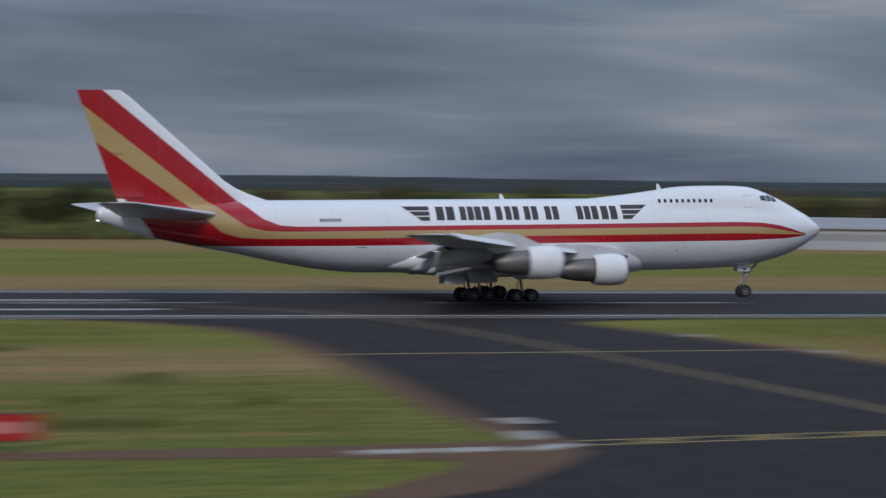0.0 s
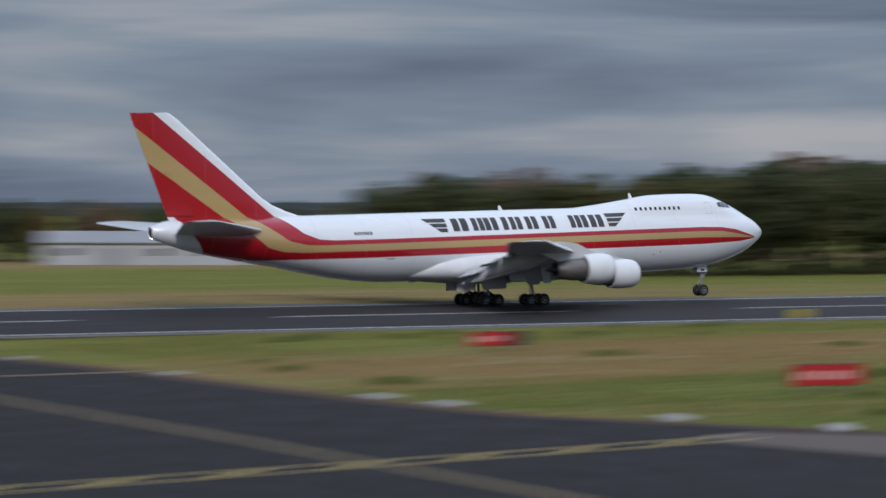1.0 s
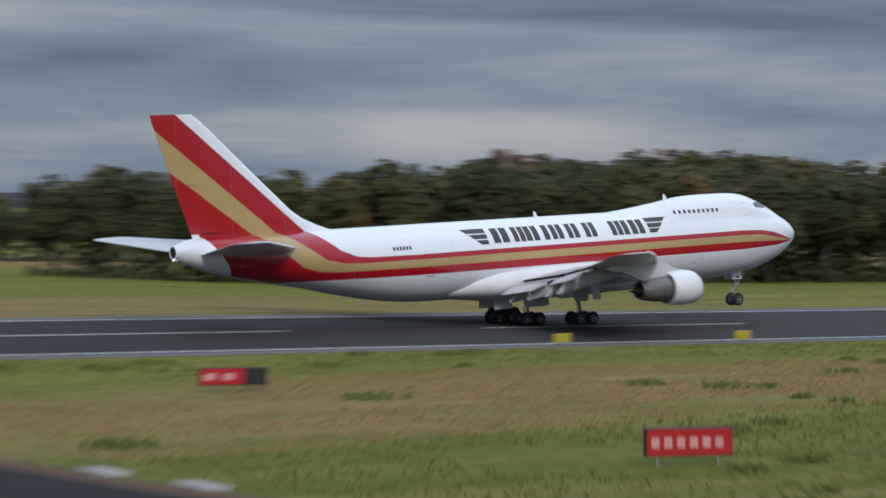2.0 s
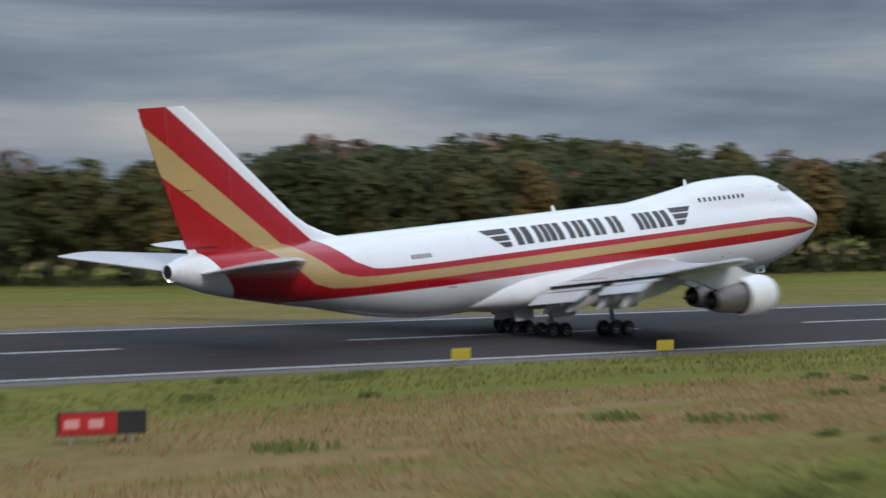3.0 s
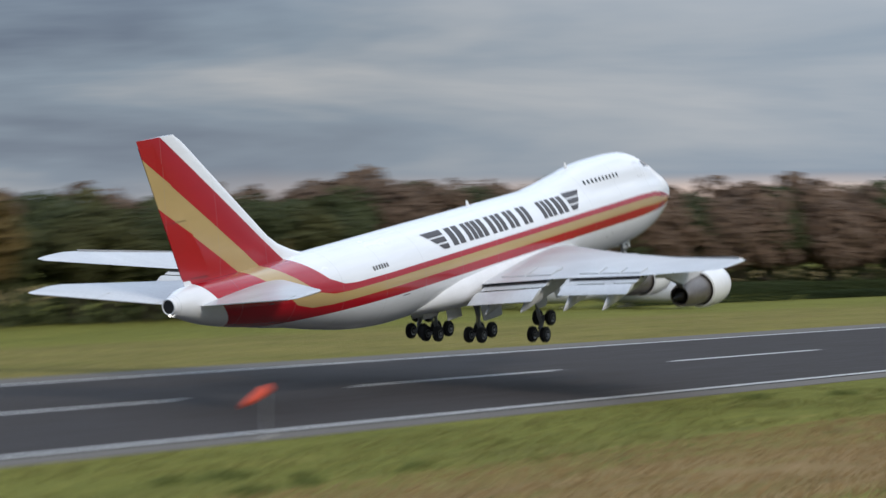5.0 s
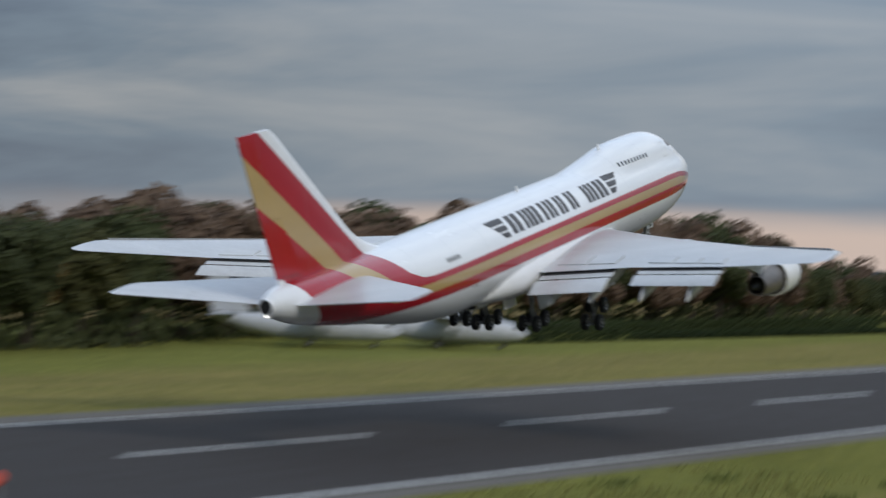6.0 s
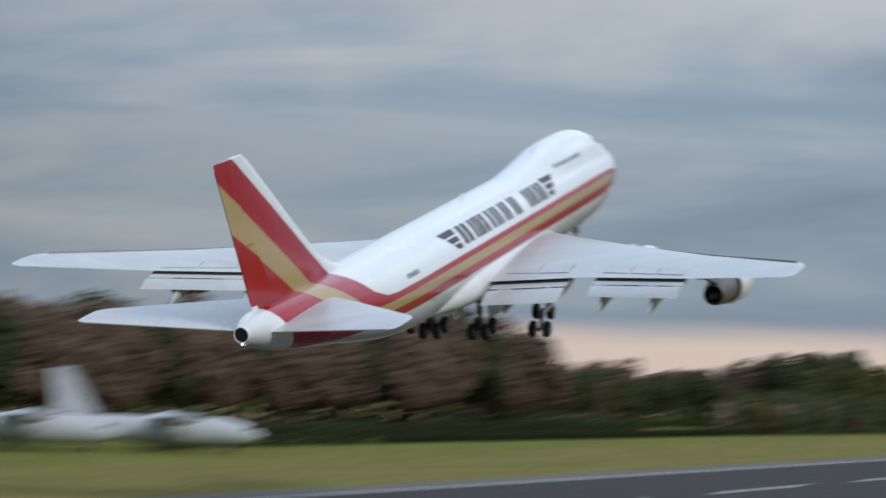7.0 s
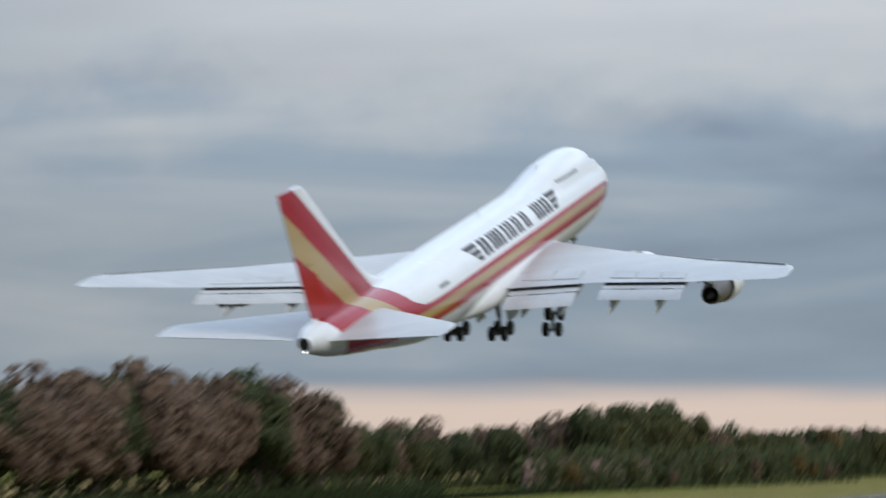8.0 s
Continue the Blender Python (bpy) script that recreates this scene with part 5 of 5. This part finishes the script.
def build_parked_plane(at, turn, size):
    """A parked high-wing transport in pale grey."""
    pl = thing("parked_airplane", "pale grey high-wing turboprop airplane parked beyond the field", "airplane", "parked airplanes")
    bm = bmesh.new()
    rings = []
    for x, r, z in ((14.5, 0.05, 2.4), (13.8, 0.8, 2.4), (12, 1.5, 2.7), (9, 1.95, 2.9), (-3, 1.95, 2.9), (-9, 1.4, 3.5), (-13.5, 0.6, 4.3), (-15, 0.08, 4.6)):
        rings.append([(x, r * math.cos(a), z + r * math.sin(a)) for a in [2 * math.pi * i / 20 for i in range(20)]])
    loft(bm, rings)
    part("fuselage", bm, MAT["parked_grey"], pl)
    for sd in (-1, 1):
        bm = bmesh.new()
        loft(bm, [[(3.6, sd * 0.5, 4.95), (2, sd * 0.5, 5.25), (-1.2, sd * 0.5, 4.95), (1.5, sd * 0.5, 4.8)], [(2.2, sd * 18, 5.2), (1.6, sd * 18, 5.3), (0.1, sd * 18, 5.2), (1.3, sd * 18, 5.12)]])
        part("wing", bm, MAT["parked_grey"], pl)
        for y in (5.2, 10.2):
            bm = bmesh.new()
            turned(bm, [(5.6, 0.1), (5.3, 0.4), (4.4, 0.62), (1.5, 0.55), (-0.5, 0.1)], "x", 14, (0, sd * y, 4.6))
            for a in range(4):
                m = Matrix.Translation((5.4, sd * y, 4.6)) @ Matrix.Rotation(a * math.pi / 2 + 0.4, 4, "X")
                box(bm, (-0.04, -0.14, 0), (0.04, 0.14, 1.9), m=m)
            part("engine", bm, MAT["roofing"], pl)
        bm = bmesh.new()
        loft(bm, [[(-10.6, sd * 0.3, 4.6), (-12, sd * 0.3, 4.75), (-14.2, sd * 0.3, 4.6), (-12, sd * 0.3, 4.5)], [(-12.6, sd * 7.5, 4.7), (-13, sd * 7.5, 4.78), (-14.2, sd * 7.5, 4.7), (-13, sd * 7.5, 4.64)]])
        part("tailplane", bm, MAT["parked_grey"], pl)
        bm = bmesh.new()
        tube(bm, (0.5, sd * 2.0, 1.6), (0.5, sd * 2.2, 0.5), 0.14, n=8)
        wheel_into(bm, (0.5, sd * 2.2, 0.55), 0.55, 0.4)
        part("main_wheel", bm, [MAT["tyre"], MAT["rim"]], pl)
    bm = bmesh.new()
    loft(bm, [[(-8.6, 0.2, 5.0), (-14.6, 0.15, 5.0), (-14.6, -0.15, 5.0), (-8.6, -0.2, 5.0)], [(-12.6, 0.1, 11.4), (-15.4, 0.06, 11.4), (-15.4, -0.06, 11.4), (-12.6, -0.1, 11.4)]])
    part("fin", bm, MAT["parked_grey"], pl, "tall pale fin", False)
    bm = bmesh.new()
    box(bm, (12.2, -1.1, 3.3), (13.3, 1.1, 3.75), 0.1)
    part("windscreen", bm, MAT["glass"], pl)
    bm = bmesh.new()
    tube(bm, (10.5, 0, 1.2), (10.5, 0, 0.4), 0.12, n=8)
    wheel_into(bm, (10.5, 0, 0.45), 0.45, 0.35)
    part("nose_wheel", bm, [MAT["tyre"], MAT["rim"]], pl)
    pl.matrix_world = pose(*at, 0, 0, turn) @ Matrix.Scale(size, 4)
    return pl


def build_tufts():
    """Rough grass tufts and weeds between the taxiway and the runway, and a thinner scatter beyond it."""
    rnd = random.Random(77)
    for name, label, mat, count, area, tall in (("grass_tufts", "rough green and dry grass tufts", "tuft", 30000, (20, 300, -121, -26), 0.17),
                                                ("dry_grass", "short dry brown grass tufts in a strip", "dry", 26000, (70, 300, -92, -44), 0.13),
                                                ("weeds", "dark low clumps of rough weeds in the grass", "weed", 190, (10, 420, -118, -29), 0.28)):
        verts, faces = [], []
        x0, x1, y0, y1 = area
        done = 0
        while done < count:
            x, y = rnd.uniform(x0, x1), rnd.uniform(y0, y1)
            if noise.noise(Vector((x * 0.05, y * 0.13, 3.0 if mat == "weed" else 9.0))) < (0.16 if mat == "weed" else -0.25):
                continue
            done += 1
            if TAXI_L - 4 < x < TAXI_R + 3.5 or (x < 46 and y > -34) or y > -27 or (x > TAXI_R and y < -104 - (x - 90) * 0.6) or y < -146:
                continue
            if x < TAXI_L and -133 < y < -125:
                continue
            inset = min(max((x - 85) / 65, 0), 1) * 14
            if mat == "tuft" and -90 + inset < y < -57 + inset + 5 * noise.noise(Vector((x * 0.1, y * 0.1, 1.0))):
                continue
            if mat == "dry" and not -90 + inset < y < -56 + inset:
                continue
            clump = mat == "weed"
            cx, cy, reach = x, y, rnd.uniform(0.35, 1.1)
            for k in range(60 if clump else 3):
                if clump:
                    x, y = cx + rnd.gauss(0, 0.8) * reach, cy + rnd.gauss(0, 0.5) * reach
                h = tall * rnd.uniform(0.5, 1.3) * (0.6 + 0.5 * reach if clump else 1.0)
                a = rnd.uniform(0, 6.28)
                w = h * rnd.uniform(0.35, 0.6)
                dx, dy = w * math.cos(a), w * math.sin(a)
                lx, ly = rnd.uniform(-0.5, 0.5) * h, rnd.uniform(-0.5, 0.5) * h
                i = len(verts)
                verts += [(x - dx, y - dy, -0.07), (x + dx, y + dy, -0.07), (x + dx * 0.5 + lx, y + dy * 0.5 + ly, h), (x - dx * 0.4 + lx, y - dy * 0.4 + ly, h * 0.85)]
                faces.append((i, i + 1, i + 2, i + 3))
        me = bpy.data.meshes.new(name)
        me.from_pydata(verts, [], faces)
        me.materials.append(MAT[mat])
        tagged(new(name, me), label, "grass", "", "stuff")


def build_house(at, turn, w, d, h, roof):
    hs = thing("house", "brick house with a pitched tiled roof among trees", "house", "houses behind the field")
    bm = bmesh.new()
    box(bm, (-w / 2, -d / 2, -0.1), (w / 2, d / 2, h))
    part("wall", bm, MAT["brick"], hs, "", False)
    bm = bmesh.new()
    loft(bm, [[(x, -d / 2 - 0.5, h - 0.1), (x, 0, h + d * 0.42), (x, d / 2 + 0.5, h - 0.1), (x, 0, h + d * 0.42 - 0.35)] for x in (-w / 2 - 0.4, w / 2 + 0.4)])
    part("roof", bm, MAT[roof], hs, "steep tiled roof", False)
    bm = bmesh.new()
    box(bm, (w * 0.28, -0.4, h + d * 0.2), (w * 0.28 + 0.8, 0.4, h + d * 0.42 + 1.1), 0.03)
    part("chimney", bm, MAT["brick"], hs, "", False)
    for k in range(4):
        for lv in (0.9, 3.6):
            if lv + 1.4 < h:
                bm = bmesh.new()
                x = -w / 2 + (k + 0.5) * w / 4
                box(bm, (x - 0.55, -d / 2 - 0.05, lv), (x + 0.55, -d / 2 + 0.02, lv + 1.3), 0.02)
                part("window", bm, MAT["glass"], hs, "", False)
    hs.matrix_world = pose(*at, 0, 0, turn)
    return hs


build_ground()
build_taxiway()
build_distance()
airliner = build_airliner()

SLABS = [(88.1, -91.4), (88.7, -97.6), (93.9, -110.4), (97.4, -118.6), (83.9, -50), (86.2, -69), (49.3, -117), (47.6, -124), (47.0, -129.4), (43.2, -130.0), (39.6, -130.3)]
for (x, y), turn, size in zip(SLABS, [84, 86, 70, 60, 80, 86, 95, 80, 40, 8, 5], [(3, 1.2), (3, 1.2), (3, 1.3), (3.2, 1.3), (2.4, 1.0), (2.4, 1.0), (2.8, 1.3), (3.4, 1.3), (3.2, 1.2), (3.2, 1.3), (3.0, 1.2)]):
    slab_block((x, y, -0.01), turn, size)
build_sign((116.6, -56, 0), -12, 4.0, 1.0, 2, 1.3)
build_sign((23.4, -127.2, 0), -8, 3.4, 1.2, 6)
build_sign((111.3, -99.5, 0), -14, 4.1, 1.2, 6)
for p in ((184, -25.0, 0), (166, -24.5, 0)):
    build_marker(p)
build_windsock((234, -24.5, 0))
build_trees()
build_tufts()
build_house((722, 93, 0), -62, 11, 7, 3.2, "roof_tile")
build_house((752, 89, 0), -70, 12, 7, 3.0, "roof_tile")
build_hedge((472, 88), (534, 88), 3.2, 2.4)
build_hedge((536, 88), (790, 82), 1.3, 1.6)
build_hedge((560, 104), (690, 104), 2.2, 3.0)
build_shed((204, 190, 0), (44, 12, 3.6), -24)
build_shed((128, 236, 0), (26, 12, 4), -12)
build_parked_plane((451, 95, 0), -60, 0.86)
build_parked_plane((468, 85, 0), -60, 0.86)

# ---- moving things ----
AIRCRAFT_ROWS = [
    (0.00, pose(86.55, 3.05, 0.09, -0.953, -0.844, -1.827)),
    (0.10, pose(93.38, 4.30, 0.09, -0.898, -0.750, -1.766)),
    (0.20, pose(100.31, 5.59, 0.08, -0.846, -0.668, -1.702)),
    (0.30, pose(107.45, 6.98, 0.06, -0.798, -0.611, -1.631)),
    (0.40, pose(114.87, 8.50, 0.03, -0.756, -0.593, -1.550)),
    (0.50, pose(122.70, 10.20, 0.00, -0.724, -0.625, -1.454)),
    (0.60, pose(130.94, 12.09, 0.00, -0.701, -0.717, -1.343)),
    (0.70, pose(139.33, 13.96, 0.00, -0.687, -0.858, -1.225)),
    (0.80, pose(147.51, 15.59, 0.00, -0.677, -1.037, -1.110)),
    (0.90, pose(155.13, 16.73, 0.00, -0.669, -1.240, -1.007)),
    (1.00, pose(161.84, 17.16, 0.00, -0.659, -1.454, -0.928)),
    (1.10, pose(167.37, 16.71, 0.00, -0.645, -1.668, -0.878)),
    (1.20, pose(171.83, 15.57, 0.00, -0.626, -1.878, -0.843)),
    (1.30, pose(175.43, 14.00, 0.00, -0.602, -2.083, -0.806)),
    (1.40, pose(178.36, 12.27, 0.00, -0.574, -2.280, -0.749)),
    (1.50, pose(180.83, 10.65, 0.00, -0.542, -2.469, -0.654)),
    (1.60, pose(183.00, 9.33, 0.00, -0.506, -2.649, -0.511)),
    (1.70, pose(184.94, 8.28, 0.00, -0.466, -2.818, -0.335)),
    (1.80, pose(186.64, 7.43, 0.01, -0.423, -2.977, -0.152)),
    (1.90, pose(188.14, 6.67, 0.07, -0.377, -3.127, 0.017)),
    (2.00, pose(189.46, 5.92, 0.11, -0.327, -3.269, 0.146)),
    (2.10, pose(190.62, 5.11, 0.11, -0.275, -3.402, 0.221)),
    (2.20, pose(191.66, 4.26, 0.10, -0.221, -3.530, 0.255)),
    (2.30, pose(192.64, 3.42, 0.08, -0.167, -3.653, 0.269)),
    (2.40, pose(193.60, 2.62, 0.04, -0.115, -3.775, 0.284)),
    (2.50, pose(194.59, 1.91, 0.00, -0.066, -3.897, 0.323)),
    (2.60, pose(195.64, 1.31, 0.00, -0.021, -4.022, 0.406)),
    (2.70, pose(196.72, 0.82, 0.00, 0.022, -4.150, 0.556)),
    (2.80, pose(197.78, 0.41, 0.00, 0.065, -4.282, 0.794)),
    (2.90, pose(198.76, 0.05, 0.00, 0.110, -4.418, 1.141)),
    (3.00, pose(199.62, -0.29, 0.00, 0.159, -4.559, 1.621)),
    (3.10, pose(200.34, -0.63, 0.09, 0.213, -4.706, 2.236)),
    (3.20, pose(201.08, -0.99, 0.12, 0.270, -4.864, 2.926)),
    (3.30, pose(202.02, -1.38, 0.12, 0.325, -5.039, 3.610)),
    (3.40, pose(203.35, -1.81, 0.58, 0.375, -5.235, 4.211)),
    (3.50, pose(205.26, -2.30, 0.80, 0.415, -5.458, 4.649)),
    (3.60, pose(207.91, -2.85, 1.05, 0.442, -5.711, 4.867)),
    (3.70, pose(211.37, -3.45, 1.31, 0.455, -5.984, 4.893)),
    (3.80, pose(215.66, -4.08, 1.57, 0.454, -6.265, 4.777)),
    (3.90, pose(220.82, -4.72, 1.82, 0.440, -6.541, 4.570)),
    (4.00, pose(226.89, -5.33, 2.05, 0.413, -6.799, 4.322)),
    (4.10, pose(233.82, -5.91, 2.24, 0.372, -7.031, 4.072)),
    (4.20, pose(241.33, -6.40, 2.42, 0.322, -7.240, 3.817)),
    (4.30, pose(249.06, -6.76, 2.59, 0.267, -7.434, 3.540)),
    (4.40, pose(256.65, -6.92, 2.77, 0.211, -7.621, 3.228)),
    (4.50, pose(263.74, -6.84, 2.96, 0.159, -7.808, 2.865)),
    (4.60, pose(270.06, -6.48, 3.20, 0.113, -8.002, 2.445)),
    (4.70, pose(275.67, -5.92, 3.46, 0.073, -8.202, 1.995)),
    (4.80, pose(280.72, -5.23, 3.75, 0.036, -8.407, 1.550)),
    (4.90, pose(285.37, -4.50, 4.06, -0.000, -8.617, 1.144)),
    (5.00, pose(289.74, -3.82, 4.39, -0.038, -8.831, 0.813)),
    (5.10, pose(293.98, -3.25, 4.74, -0.081, -9.047, 0.586)),
    (5.20, pose(298.11, -2.80, 5.10, -0.131, -9.268, 0.465)),
    (5.30, pose(302.11, -2.47, 5.49, -0.190, -9.495, 0.446)),
    (5.40, pose(305.99, -2.25, 5.89, -0.261, -9.730, 0.525)),
    (5.50, pose(309.74, -2.13, 6.31, -0.346, -9.976, 0.698)),
    (5.60, pose(313.37, -2.10, 6.75, -0.446, -10.233, 0.956)),
    (5.70, pose(316.89, -2.13, 7.22, -0.554, -10.501, 1.269)),
    (5.80, pose(320.31, -2.17, 7.70, -0.663, -10.778, 1.603)),
    (5.90, pose(323.65, -2.18, 8.19, -0.762, -11.062, 1.922)),
    (6.00, pose(326.92, -2.13, 8.68, -0.844, -11.353, 2.193)),
    (6.10, pose(330.14, -1.98, 9.19, -0.902, -11.648, 2.388)),
    (6.20, pose(333.38, -1.77, 9.71, -0.931, -11.958, 2.509)),
    (6.30, pose(336.67, -1.52, 10.25, -0.931, -12.292, 2.565)),
    (6.40, pose(340.10, -1.29, 10.84, -0.900, -12.659, 2.565)),
    (6.50, pose(343.71, -1.12, 11.49, -0.834, -13.070, 2.519)),
    (6.60, pose(347.57, -1.02, 12.20, -0.735, -13.527, 2.436)),
    (6.70, pose(351.72, -0.99, 12.93, -0.611, -14.004, 2.317)),
    (6.80, pose(356.20, -1.00, 13.66, -0.473, -14.468, 2.163)),
    (6.90, pose(361.06, -1.02, 14.34, -0.331, -14.887, 1.976)),
    (7.00, pose(366.34, -1.02, 14.93, -0.196, -15.226, 1.757)),
    (7.10, pose(372.07, -0.97, 15.42, -0.077, -15.463, 1.510)),
    (7.20, pose(378.16, -0.88, 15.82, 0.028, -15.617, 1.243)),
    (7.30, pose(384.51, -0.75, 16.19, 0.119, -15.716, 0.970)),
    (7.40, pose(391.01, -0.59, 16.57, 0.201, -15.789, 0.704)),
    (7.50, pose(397.57, -0.41, 17.01, 0.274, -15.864, 0.455)),
    (7.60, pose(404.09, -0.21, 17.54, 0.343, -15.964, 0.234)),
    (7.70, pose(410.58, 0.01, 18.16, 0.407, -16.089, 0.036)),
    (7.80, pose(417.03, 0.25, 18.84, 0.468, -16.233, -0.142)),
    (7.90, pose(423.46, 0.49, 19.57, 0.528, -16.389, -0.309)),
    (8.00, pose(429.88, 0.73, 20.31, 0.586, -16.551, -0.470)),
]  # aircraft


def motions():
    walk(airliner, AIRCRAFT_ROWS)
    # the hanging bogies tip nose up once the wheels leave the ground
    for bogie, (x, y, z), tilt in BOGIES:
        walk(bogie, [(0, pose(x, y, z)), (1.0, pose(x, y, z, 0, 1)), (2.0, pose(x, y, z, 0, 3)), (4.0, pose(x, y, z, 0, 5)), (4.75, pose(x, y, z - 0.45, 0, -tilt)), (8.0, pose(x, y, z - 0.45, 0, -tilt))])
    # the wings droop on the ground and lift as they take the weight
    for wing, side in WINGS:
        hinge = Matrix.Translation((0, side * 3.3, 4.15))
        walk(wing, [(t, hinge @ pose(0, 0, 0, -side * a) @ hinge.inverted()) for t, a in ((0, 2.6), (0.5, 2.4), (1.0, 1.8), (1.5, 0.9), (2.0, 0.2), (2.6, 0.0), (8.0, 0.0))])
    for leg in LEGS:
        walk(leg, [(0, pose(0, 0, 0)), (4.0, pose(0, 0, 0)), (4.75, pose(0, 0, -0.45)), (8.0, pose(0, 0, -0.45))])


motions()
